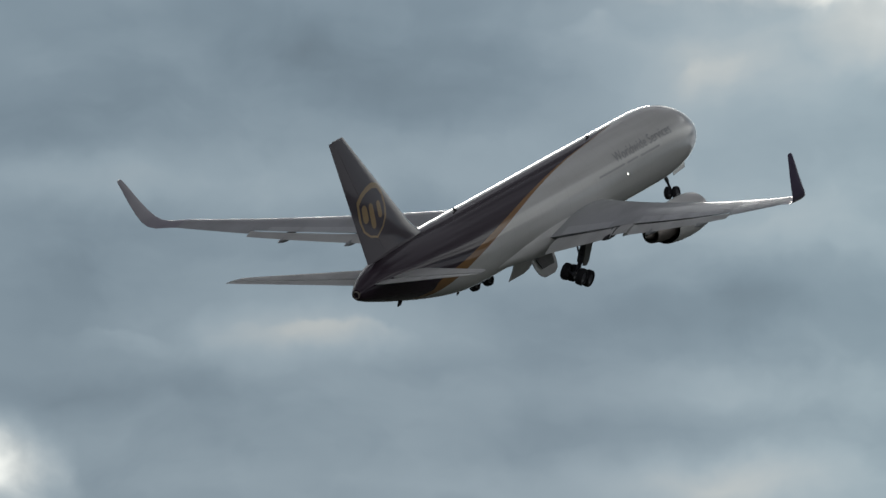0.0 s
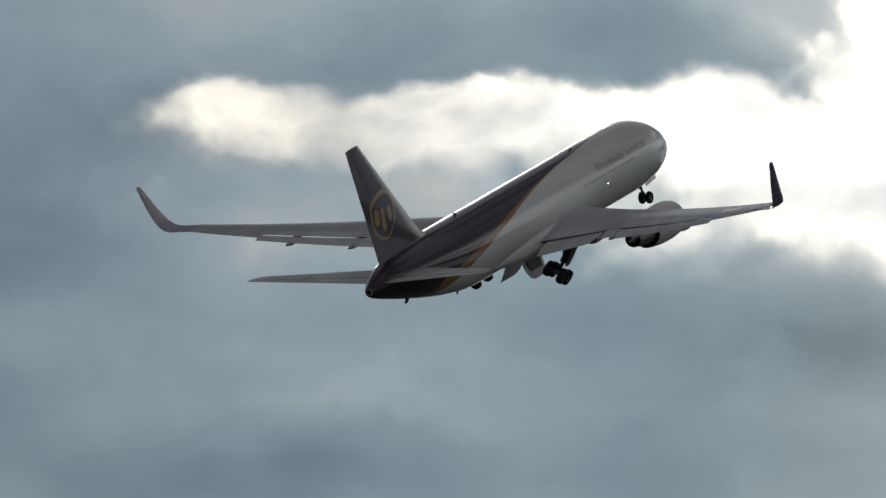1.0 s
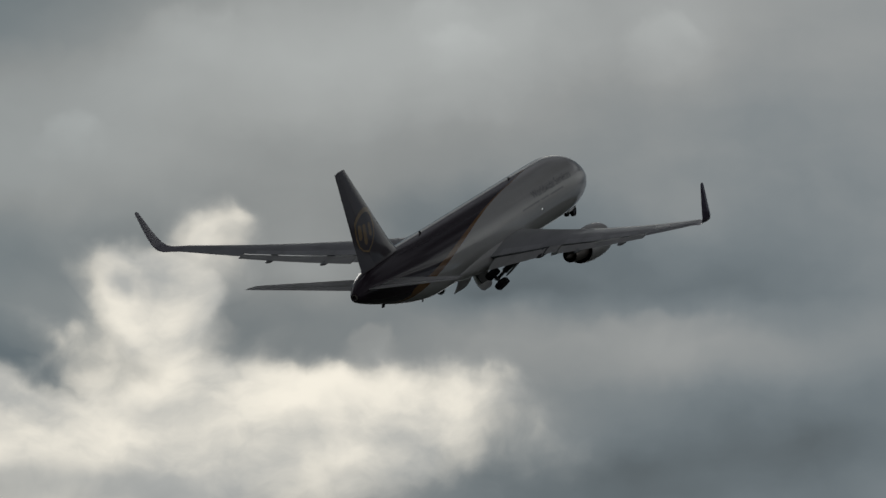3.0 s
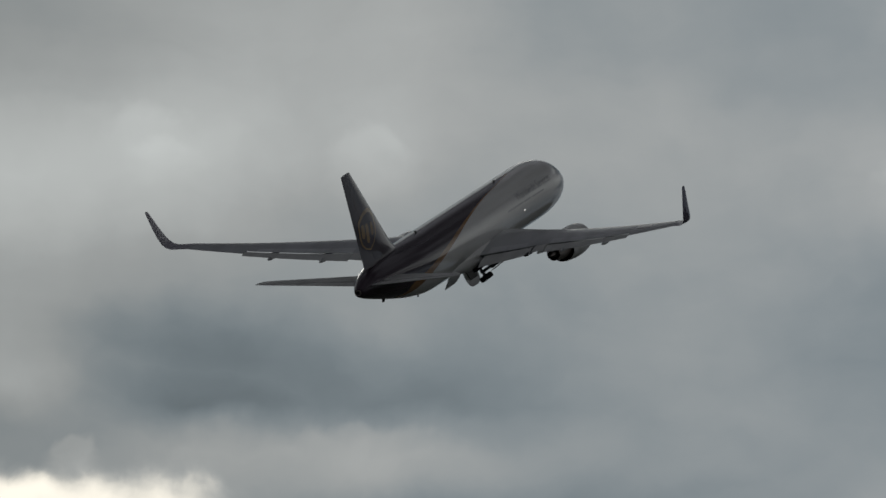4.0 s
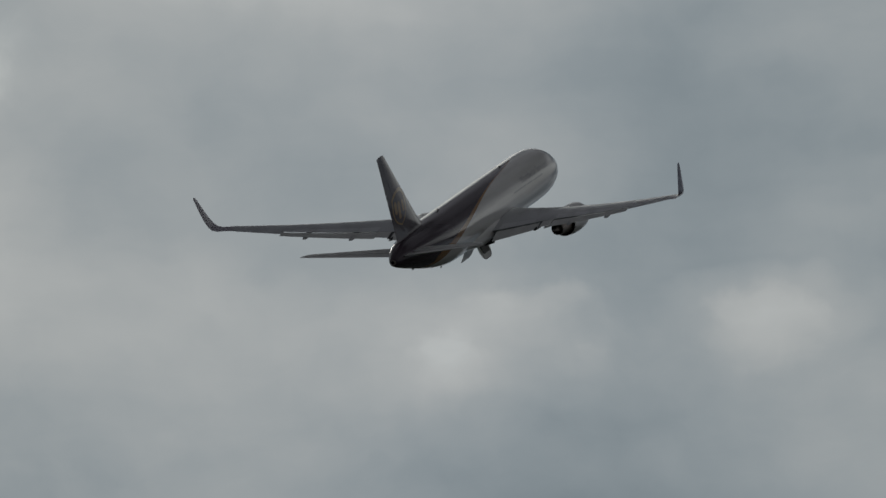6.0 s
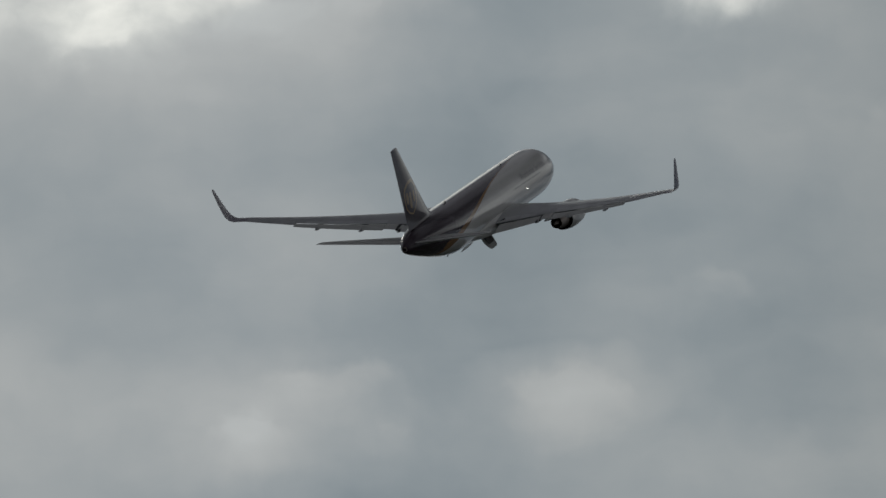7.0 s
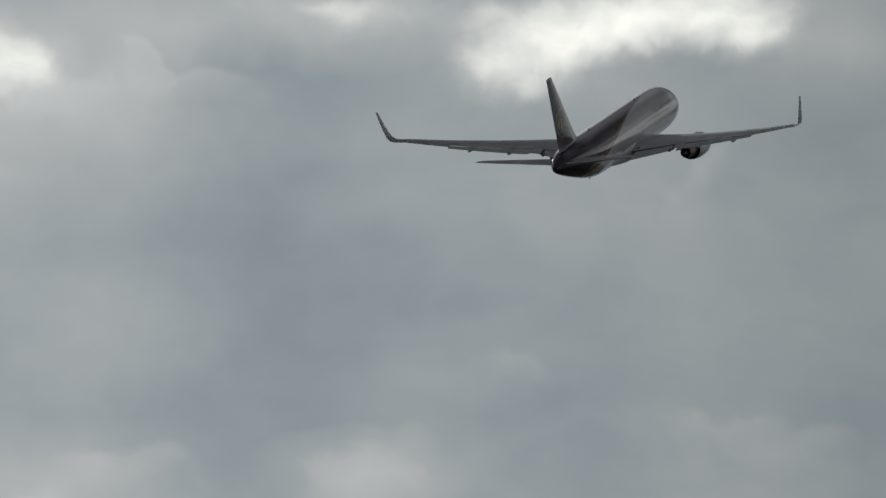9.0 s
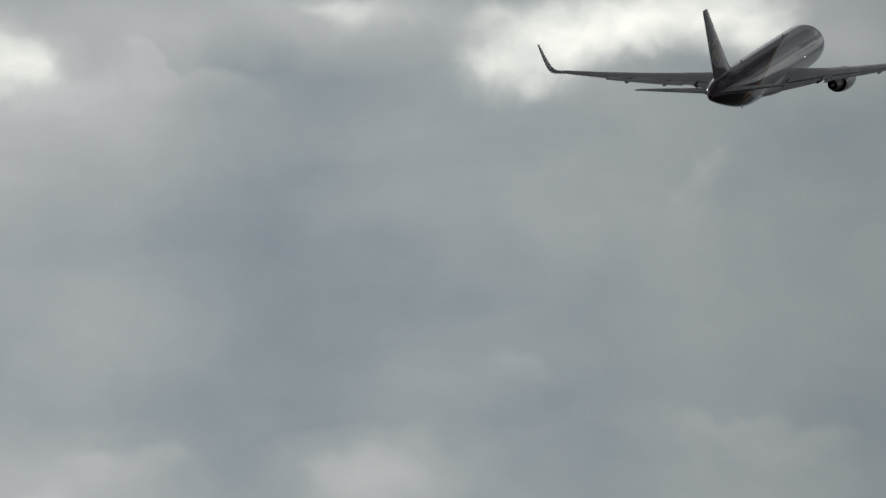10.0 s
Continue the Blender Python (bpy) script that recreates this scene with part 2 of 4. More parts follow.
    for puffs, gain in ((EARLY_PUFFS, 0.24), (LATE_PUFFS, 0.14)):
        total, height = field(puffs, True)
        puff = smooth(t, ragged(total, 0.7), smooth(t, height, -0.1, 0.35, 0.0, 0.16), smooth(t, height, -0.1, 0.35, 0.9, 0.42))
        tone = calc(t, "MULTIPLY_ADD", puff, gain, tone)
    # wisps: folded sheets that catch the light along their upper edges
    curd = node(t, "ShaderNodeTexNoise", {"Vector": vcalc(t, "MULTIPLY", bent, (0.75, 1.25, 1)), "Scale": 1.6, "Detail": 4.0, "Roughness": 0.5, "Distortion": 0.3}).outputs["Fac"]
    wisp = calc(t, "MULTIPLY", smooth(t, curd, 0.4, 0.62), smooth(t, curd, 0.62, 0.85, 1.0, 0.4))
    tone = calc(t, "MULTIPLY_ADD", calc(t, "SUBTRACT", wisp, 0.45), smooth(t, az, -5.0, -2.0, 0.04, 0.13), tone)
    hue = blend(t, smooth(t, tone, 0.5, 1.3), (0.88, 1.0, 1.08, 1), (1.045, 1.0, 0.96, 1))
    hue = blend(t, smooth(t, tone, 1.45, 2.3), hue, (1.05, 1.0, 0.94, 1))
    hue = blend(t, smooth(t, el, 14.0, 26.0), hue, (1.0, 1.0, 1.02, 1))
    # out of view, the veil's colour is set for the jet's reflections
    veil = blend(t, smooth(t, az, -22.0, -14.5, 1.0, 0.0), veil, blend(t, smooth(t, az, -65.0, -30.0), (0.295, 0.31, 0.335, 1), (0.44, 0.465, 0.5, 1)))
    veil = blend(t, smooth(t, el, 12.0, 26.0), veil, (0.3, 0.306, 0.33, 1))
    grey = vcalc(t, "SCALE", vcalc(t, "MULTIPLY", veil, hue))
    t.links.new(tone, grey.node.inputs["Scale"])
    light = node(t, "ShaderNodeVectorMath", {0: grey, 1: (0.2, 0.7, 0.1)}, operation="DOT_PRODUCT").outputs["Value"]
    pale = vcalc(t, "MULTIPLY", light, (1.0, 1.05, 1.04))
    grey = blend(t, smooth(t, tone, 1.15, 1.75, 0.0, 0.75), grey, pale)
    folds = node(t, "ShaderNodeTexNoise", {"Vector": vcalc(t, "MULTIPLY", bent, (0.7, 1.1, 1)), "Scale": 2.0, "Detail": 6.0, "Roughness": 0.5}).outputs["Fac"]
    lit = calc(t, "MULTIPLY", smooth(t, folds, 0.3, 0.68), smooth(t, field(BANK_FOLDS), 0.0, 0.7, 1.0, 0.12))
    lit = calc(t, "MULTIPLY", lit, smooth(t, calc(t, "MAXIMUM", low, high), 0.05, 0.6, 0.15, 1.0))
    bank = vcalc(t, "SCALE", blend(t, lit, (1.02, 1.06, 1.05, 1), (2.45, 2.32, 2.03, 1)))
    t.links.new(smooth(t, az, -3.4, -1.6, 1.0, 0.64), bank.node.inputs["Scale"])    # the bank thickens away from the bright bearing
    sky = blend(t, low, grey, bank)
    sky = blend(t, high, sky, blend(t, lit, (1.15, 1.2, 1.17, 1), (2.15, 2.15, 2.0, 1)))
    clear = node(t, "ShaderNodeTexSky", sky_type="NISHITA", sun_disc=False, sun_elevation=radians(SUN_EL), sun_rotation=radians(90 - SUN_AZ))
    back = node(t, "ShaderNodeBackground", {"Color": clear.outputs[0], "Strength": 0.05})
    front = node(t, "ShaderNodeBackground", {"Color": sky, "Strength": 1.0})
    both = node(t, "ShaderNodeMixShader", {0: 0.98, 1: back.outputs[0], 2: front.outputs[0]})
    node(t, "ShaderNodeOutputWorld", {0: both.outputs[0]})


build_world()

sun_data = bpy.data.lights.new("sun", "SUN")
sun_data.energy, sun_data.angle, sun_data.color = 0.11, radians(7), (1.0, 0.95, 0.88)
sun = new("sun", sun_data)
a, e = radians(SUN_AZ), radians(SUN_EL)
sun.matrix_world = look(Vector((math.cos(e) * math.cos(a), math.cos(e) * math.sin(a), math.sin(e))) * 50, (0, 0, 0))


# ---- materials ----
def material(name, make):
    m = bpy.data.materials.new(name)
    m.use_nodes = True
    t = m.node_tree
    make(t, t.nodes["Principled BSDF"])
    return m


def link(t, socket, target):
    t.links.new(socket, target)


def weathered(color, rough, metal=0.0, coat=0.0, dirt=0.12, scale=0.6):
    """Paint or metal with large faint stains and fine grain."""
    def make(t, b):
        where = node(t, "ShaderNodeTexCoord").outputs["Object"]
        large = node(t, "ShaderNodeTexNoise", {"Vector": vcalc(t, "MULTIPLY", where, (0.35, 1, 1)), "Scale": scale, "Detail": 6.0}).outputs["Fac"]
        small = node(t, "ShaderNodeTexNoise", {"Vector": where, "Scale": 9.0, "Detail": 4.0}).outputs["Fac"]
        d = calc(t, "ADD", smooth(t, large, 0.4, 0.75, 0.0, dirt), calc(t, "MULTIPLY_ADD", small, dirt * 0.5, -dirt * 0.25))
        link(t, blend(t, d, (*color, 1), (0.05, 0.045, 0.04, 1)), b.inputs["Base Color"])
        link(t, calc(t, "MULTIPLY_ADD", large, 0.15, rough - 0.07), b.inputs["Roughness"])
        b.inputs["Metallic"].default_value = metal
        b.inputs["Coat Weight"].default_value = coat
        b.inputs["Coat Roughness"].default_value = 0.09
        if coat > 0.9:
            b.inputs["Specular IOR Level"].default_value = 0.08
        bump = node(t, "ShaderNodeBump", {"Height": large, "Strength": 0.05, "Distance": 0.03})
        link(t, bump.outputs[0], b.inputs["Normal"])
    return make


BROWN, WHITE, GOLD = (0.04, 0.025, 0.037), (0.78, 0.775, 0.745), (0.34, 0.18, 0.067)


def livery(t, b):
    """White forward body, a gold band that sweeps from the aft belly up to the crown, brown behind it."""
    where = node(t, "ShaderNodeTexCoord").outputs["Object"]
    x, y, z = node(t, "ShaderNodeSeparateXYZ", {0: where}).outputs
    up = calc(t, "MULTIPLY", calc(t, "ARCTAN2", z, calc(t, "ABSOLUTE", y)), 57.29578)
    curve = node(t, "ShaderNodeFloatCurve", {"Value": calc(t, "MULTIPLY_ADD", up, 1 / 180, 0.5)})
    pts = [(-90, -46.5), (-39, -43.2), (-12, -40.4), (0, -38.2), (23, -33.2), (48, -27.0), (67, -20.8), (78, -15.8), (90, -11.5)]
    c = curve.mapping.curves[0]
    while len(c.points) < len(pts):
        c.points.new(0.5, 0.5)
    for pt, (ang, px) in zip(c.points, pts):
        pt.location = ((ang + 90) / 180, (px + 50) / 40)
    curve.mapping.update()
    edge = calc(t, "MULTIPLY_ADD", curve.outputs[0], 40.0, -50.0 + 28.0)
    gap = calc(t, "SUBTRACT", edge, x)          # metres behind the edge of the white
    width = calc(t, "MULTIPLY", smooth(t, up, -40.0, 75.0, 4.1, 0.85), smooth(t, up, -45.0, -5.0, 0.35, 1.0))
    brown = smooth(t, calc(t, "SUBTRACT", gap, width), -0.03, 0.03)
    gold = smooth(t, gap, -0.03, 0.03)
    large = node(t, "ShaderNodeTexNoise", {"Vector": vcalc(t, "MULTIPLY", where, (0.15, 1, 1)), "Scale": 0.8, "Detail": 6.0}).outputs["Fac"]
    small = node(t, "ShaderNodeTexNoise", {"Vector": where, "Scale": 7.0, "Detail": 4.0}).outputs["Fac"]
    # lengthwise streaks put the body's streaky reflections into the white paint
    mirror_streaks = node(t, "ShaderNodeTexNoise", {"Vector": vcalc(t, "MULTIPLY", where, (0.07, 1, 1)), "Scale": 1.1, "Detail": 5.0}).outputs["Fac"]
    white = blend(t, smooth(t, mirror_streaks, 0.42, 0.7, 0.0, 0.22), (*WHITE, 1), (0.42, 0.41, 0.38, 1))
    col = blend(t, brown, blend(t, gold, white, (*GOLD, 1)), (*BROWN, 1))
    # faint skin laps round the body every few metres
    lap = calc(t, "ABSOLUTE", calc(t, "SUBTRACT", calc(t, "FRACT", calc(t, "DIVIDE", x, 2.24)), 0.5))
    seam = smooth(t, lap, 0.004, 0.012, 0.12, 0.0)
    link(t, blend(t, seam, col, (0.04, 0.04, 0.04, 1)), b.inputs["Base Color"])
    link(t, calc(t, "MULTIPLY_ADD", large, 0.16, 0.42), b.inputs["Roughness"])
    b.inputs["Coat Weight"].default_value = 1.0
    b.inputs["Coat Roughness"].default_value = 0.06
    b.inputs["Specular IOR Level"].default_value = 0.05
    ripple = node(t, "ShaderNodeTexNoise", {"Vector": vcalc(t, "MULTIPLY", where, (0.06, 1.0, 1.0)), "Scale": 1.6, "Detail": 3.0}).outputs["Fac"]
    bump = node(t, "ShaderNodeBump", {"Height": ripple, "Strength": 0.05, "Distance": 0.1})
    link(t, bump.outputs[0], b.inputs["Normal"])
    link(t, bump.outputs[0], b.inputs["Coat Normal"])


M_BODY = material("body_livery", livery)
M_BROWN = material("brown_paint", weathered(BROWN, 0.4, coat=1.0, dirt=0.08))
M_WHITE = material("white_paint", weathered(WHITE, 0.32, coat=0.4, dirt=0.2))
M_WINGLET = material("winglet_brown_paint", weathered((0.13, 0.1, 0.18), 0.4, coat=1.0, dirt=0.1))
M_GREY = material("grey_wing_paint", weathered((0.42, 0.43, 0.45), 0.4, coat=0.35, dirt=0.25))
M_LIGHTGREY = material("light_grey_paint", weathered((0.55, 0.55, 0.54), 0.55, dirt=0.2))
M_SPOILER = material("spoiler_grey_paint", weathered((0.53, 0.54, 0.56), 0.42, coat=0.3, dirt=0.2))
M_TIP = material("winglet_grey_paint", weathered((0.34, 0.32, 0.37), 0.45, coat=0.3, dirt=0.15))
M_HOT = material("heat_stained_metal", weathered((0.32, 0.28, 0.25), 0.45, metal=0.6, dirt=0.45))
M_DUCT = material("dark_parts_duct_shade", weathered((0.03, 0.03, 0.032), 0.6, dirt=0.3))
M_TYRE = material("tyre_rubber", weathered((0.017, 0.016, 0.021), 0.75, dirt=0.3, scale=4))
M_STRUT = material("gear_grey_steel", weathered((0.13, 0.13, 0.15), 0.45, metal=0.3, dirt=0.5, scale=3))
M_GOLD = material("gold_paint", weathered((0.42, 0.28, 0.12), 0.35, coat=1.0, dirt=0.1))
M_INK = material("dark_lettering", weathered((0.41, 0.41, 0.42), 0.4, coat=0.4, dirt=0.05))
# primer darkened so that its colour carries the shade on the gear doors
M_GEAR_SHADE = material("shaded_gear_primer", weathered((0.16, 0.16, 0.15), 0.6, dirt=0.5, scale=2))


def lamp_glow(t, b):
    b.inputs["Base Color"].default_value = (0.9, 0.9, 0.9, 1)
    b.inputs["Emission Color"].default_value = (1.0, 0.97, 0.92, 1)
    b.inputs["Emission Strength"].default_value = 9.0


M_LAMP = material("lamp_glow", lamp_glow)


def grass(t, b):
    where = node(t, "ShaderNodeTexCoord").outputs["Object"]
    wide = node(t, "ShaderNodeTexNoise", {"Vector": where, "Scale": 0.01, "Detail": 6.0}).outputs["Fac"]
    near = node(t, "ShaderNodeTexNoise", {"Vector": where, "Scale": 1.5, "Detail": 8.0}).outputs["Fac"]
    col = blend(t, smooth(t, wide, 0.35, 0.65), (0.035, 0.04, 0.03, 1), (0.055, 0.055, 0.05, 1))
    link(t, blend(t, calc(t, "MULTIPLY", near, 0.6), col, (0.03, 0.045, 0.015, 1)), b.inputs["Base Color"])
    b.inputs["Roughness"].default_value = 0.95
    link(t, node(t, "ShaderNodeBump", {"Height": near, "Strength": 0.6, "Distance": 0.1}).outputs[0], b.inputs["Normal"])


M_GRASS = material("airfield_grass", grass)


# ---- mesh helpers; the jet's plan counts x from the nose tip (aft is negative), its origin lies 28 m behind the nose ----
def P(x, y, z):
    return Vector((x + 28.0, y, z))


def mesh_of(name, bm, mats, smooth_angle=40):
    bmesh.ops.recalc_face_normals(bm, faces=bm.faces)
    me = bpy.data.meshes.new(name)
    bm.to_mesh(me)
    bm.free()
    for m in (mats if isinstance(mats, (list, tuple)) else [mats]):
        me.materials.append(m)
    me.polygons.foreach_set("use_smooth", [True] * len(me.polygons))
    me.set_sharp_from_angle(angle=radians(smooth_angle))
    return me


def part(name, bm, mats, parent, label="", at=None, smooth_angle=40):
    """Links a bmesh as one mesh object under a thing or a part."""
    ob = new(name, mesh_of(name, bm, mats, smooth_angle))
    ob.parent = parent
    if at is not None:
        ob.matrix_basis = at
    return tagged(ob, label)


def loft(bm, rings, cap=True, closed=True, mat=0):
    """Skin through rings of equal count."""
    vs = [[bm.verts.new(p) for p in r] for r in rings]
    n = len(vs[0])
    faces = []
    for a, b in zip(vs, vs[1:]):
        for i in range(n if closed else n - 1):
            j = (i + 1) % n
            faces.append(bm.faces.new((a[i], a[j], b[j], b[i])))
    if cap:
        faces.append(bm.faces.new(vs[0][::-1]))
        faces.append(bm.faces.new(vs[-1]))
    for f in faces:
        f.material_index = mat
    return faces


def lathe(bm, profile, centre, n=40, mat=0, cap=False, axis="x"):
    """Turn a profile of (along, radius) round an axis through centre."""
    rings = []
    for s, r in profile:
        ring = []
        for i in range(n):
            q = 2 * math.pi * i / n
            o = {"x": (s, r * math.cos(q), r * math.sin(q)), "y": (r * math.cos(q), s, r * math.sin(q)), "z": (r * math.cos(q), r * math.sin(q), s)}[axis]
            ring.append(Vector(centre) + Vector(o))
        rings.append(ring)
    return loft(bm, rings, cap=cap, mat=mat)


def tube(bm, a, b, r0, r1=None, n=14, mat=0):
    a, b = Vector(a), Vector(b)
    r1 = r0 if r1 is None else r1
    d = (b - a).normalized()
    u = d.orthogonal().normalized()
    v = d.cross(u)
    rings = [[c + r * (u * math.cos(2 * math.pi * i / n) + v * math.sin(2 * math.pi * i / n)) for i in range(n)] for c, r in ((a, r0), (b, r1))]
    return loft(bm, rings, mat=mat)


def slab(bm, outline, thick, side, mat=0):
    """A plate: an outline of points, given thickness along side."""
    side = Vector(side).normalized() * thick
    return loft(bm, [[Vector(p) for p in outline], [Vector(p) + side for p in outline]], mat=mat)


def curve_at(rows, x):
    """Monotone smooth interpolation in rows of (x, values...), x falling."""
    xs = [-r[0] for r in rows]
    x = -x
    k = max(0, min(len(xs) - 2, sum(1 for q in xs if q <= x) - 1))
    h = xs[k + 1] - xs[k]
    s = (x - xs[k]) / h
    out = []
    for c in range(1, len(rows[0])):
        v = [r[c] for r in rows]

        def slope(i):
            if i == 0 or i == len(v) - 1:
                j = min(i, len(v) - 2)
                return (v[j + 1] - v[j]) / (xs[j + 1] - xs[j])
            d0 = (v[i] - v[i - 1]) / (xs[i] - xs[i - 1])
            d1 = (v[i + 1] - v[i]) / (xs[i + 1] - xs[i])
            return 0.0 if d0 * d1 <= 0 else 2 * d0 * d1 / (d0 + d1)

        m0, m1 = slope(k) * h, slope(k + 1) * h
        out.append((2 * s**3 - 3 * s * s + 1) * v[k] + (s**3 - 2 * s * s + s) * m0 + (3 * s * s - 2 * s**3) * v[k + 1] + (s**3 - s * s) * m1)
    return out


# ---- ground ----
def build_ground():
    bm = bmesh.new()
    n, size = 24, 9600.0
    vs = [[bm.verts.new((size * (i / n - 0.5), size * (j / n - 0.5), 0.0)) for j in range(n + 1)] for i in range(n + 1)]
    for i in range(n):
        for j in range(n):
            bm.faces.new((vs[i][j], vs[i + 1][j], vs[i + 1][j + 1], vs[i][j + 1]))
    tagged(new("ground", mesh_of("ground", bm, M_GRASS)), "flat mown airfield grass under an overcast sky", "ground", kind="structure")


build_ground()

# ---- the jet ----
# body stations: x, crown, keel, half width
BODY = [(0, -0.70, -0.80, 0.04), (-0.12, -0.32, -1.15, 0.42), (-0.45, 0.10, -1.52, 0.84), (-1.1, 0.62, -1.90, 1.30), (-2.2, 1.32, -2.30, 1.82), (-3.6, 1.95, -2.62, 2.19),
        (-5.2, 2.34, -2.80, 2.41), (-7, 2.49, -2.88, 2.5), (-9, 2.515, -2.9, 2.515), (-20, 2.515, -2.9, 2.515), (-35.5, 2.515, -2.9, 2.515),
        (-38, 2.515, -2.84, 2.51), (-41, 2.51, -2.50, 2.42), (-44, 2.46, -1.98, 2.18), (-47, 2.30, -1.36, 1.82), (-49.5, 2.05, -0.80, 1.40),
        (-51.3, 1.70, -0.36, 1.00), (-52.4, 1.32, -0.06, 0.66), (-53.0, 1.05, 0.14, 0.44), (-53.2, 0.94, 0.24, 0.34)]


def body_ring(x, n=56, grow=0.0):
    top, bot, w = curve_at(BODY, x)
    zc = bot + (top - bot) * 0.536
    ring = []
    for i in range(n):
        q = 2 * math.pi * i / n
        h = (top - zc) if math.sin(q) >= 0 else (zc - bot)
        ring.append(P(x, (w + grow) * math.cos(q), zc + (h + grow) * math.sin(q)))
    return ring


def body_skin(x, up, side=-1, proud=0.0):
    """A point on the round body at an angle up from the widest line, on the left (1) or right (-1)."""
    top, bot, w = curve_at(BODY, x)
    zc = bot + (top - bot) * 0.536
    q = radians(up)
    h = (top - zc) if q >= 0 else (zc - bot)
    return P(x, side * (w + proud) * math.cos(q), zc + (h + proud) * math.sin(q))


def foil(le, chord, thick, up=(0, 1), twist=0.0, x1=1.0, n=13, camber=0.012, under=0.0):
    """Closed aerofoil section: leading edge (x, y, z), chord, thickness, up direction in (y, z), nose-up twist, cut at x1 above and a bit further forward below."""
    pts = []

    def half(s):
        return 5 * thick * (0.2969 * math.sqrt(s) - 0.126 * s - 0.3516 * s * s + 0.2843 * s**3 - 0.1026 * s**4)

    u = [0.5 * (1 - math.cos(math.pi * i / n)) for i in range(n + 1)]
    c, sn = math.cos(radians(twist)), math.sin(radians(twist))
    for s, sign in [(q * x1, 1) for q in u[::-1]] + [(q * (x1 - under), -1) for q in u[1:]]:
        h = sign * half(s) + camber * 4 * s * (1 - s)
        a, b = s * c + h * sn, h * c - s * sn
        pts.append(P(le[0] - chord * a, le[1] + chord * b * up[0], le[2] + chord * b * up[1]))
    return pts


def wing_plan(y):
    """Leading edge x, trailing edge x and chord-line z of the clean wing at |y|."""
    le = -18.2 - 0.665 * (y - 2.4)
    te = -30.9 + (y - 2.4) / 5.1 * 1.0 if y < 7.5 else -29.9 - 0.28 * (y - 7.5)
    s = max(0.0, (y - 2.5) / 21.8)
    return le, te, -1.75 + 0.105 * (y - 2.5) + 1.1 * s * s


def box_cut(y):
    """The share of the chord that the fixed wing takes above."""
    if y < 7.0:
        return 0.81
    if y < 8.8:
        return 0.81 - 0.03 * (y - 7.0) / 1.8
    return 0.78 + 0.07 * (y - 8.8) / 9.4


def wing_thick(y):
    return 0.135 - 0.045 * min(1.0, (y - 2.4) / 16.0)


def wing_twist(y):
    return 1.6 - 1.8 * min(1.0, (y - 2.4) / 21.0)


def wing_foil(y, side, x1=1.0):
    le, te, z = wing_plan(y)
    return foil((le, side * y, z + 0.03), le - te, wing_thick(y), (-side * 0.1, 0.995), wing_twist(y), x1, under=0.0 if x1 > 0.95 else 0.11 if y < 8.8 else 0.2)


def wing_top(y, side, s, proud=0.0):
    """A point on the wing's upper skin at |y| and the share s of its chord, lifted by proud."""
    le, te, z = wing_plan(y)
    c, tw = le - te, radians(wing_twist(y))
    h = section(s, wing_thick(y)) + 0.048 * s * (1 - s)
    a, b = s * math.cos(tw) + h * math.sin(tw), h * math.cos(tw) - s * math.sin(tw)
    return P(le - c * a, side * (y - 0.1 * (c * b + proud)), z + 0.03 + 0.995 * (c * b + proud))


def wing_plate(bm, y0, y1, side, share, thick, nx=5, ny=4):
    """A thin plate laid on the wing's upper skin from y0 to y1; share(y) gives its front and back along the chord."""
    rings = []
    for j in range(ny + 1):
        y = y0 + (y1 - y0) * j / ny
        f, r = share(y)
        us = [f + (r - f) * i / nx for i in range(nx + 1)]
        rings.append([wing_top(y, side, u, thick) for u in us] + [wing_top(y, side, u, -0.01) for u in us[::-1]])
    loft(bm, rings)


def section(s, thick):
    return 5 * thick * (0.2969 * math.sqrt(s) - 0.126 * s - 0.3516 * s * s + 0.2843 * s**3 - 0.1026 * s**4)


def panel(bm, y0, y1, side, drop, tuck, slot, share, thick, steps=8):
    """A trailing panel from y0 to y1: its nose lies a share tuck of the chord ahead of the fixed wing's edge and slot metres below its skin."""
    rings = []
    for i in range(steps + 1):
        y = y0 + (y1 - y0) * i / steps
        le, te, z = wing_plan(y)
        c, k, tw = le - te, box_cut(y), wing_twist(y)
        skin = z + 0.03 + c * (section(k, wing_thick(y)) + 0.048 * k * (1 - k)) - c * k * math.sin(radians(tw))
        cf = c * share + 0.12
        s = max(0.0, tuck) * c / cf
        nose = skin - slot * (1 - 0.5 * (y - y0) / (y1 - y0)) - cf * (section(s, thick) + 0.08 * s * (1 - s)) + s * cf * math.sin(radians(tw + drop))
        rings.append(foil((le - c * (k - tuck), side * y, nose), cf, thick, (-side * 0.1, 0.995), tw + drop, 1.0, 9, 0.02))
    loft(bm, rings)


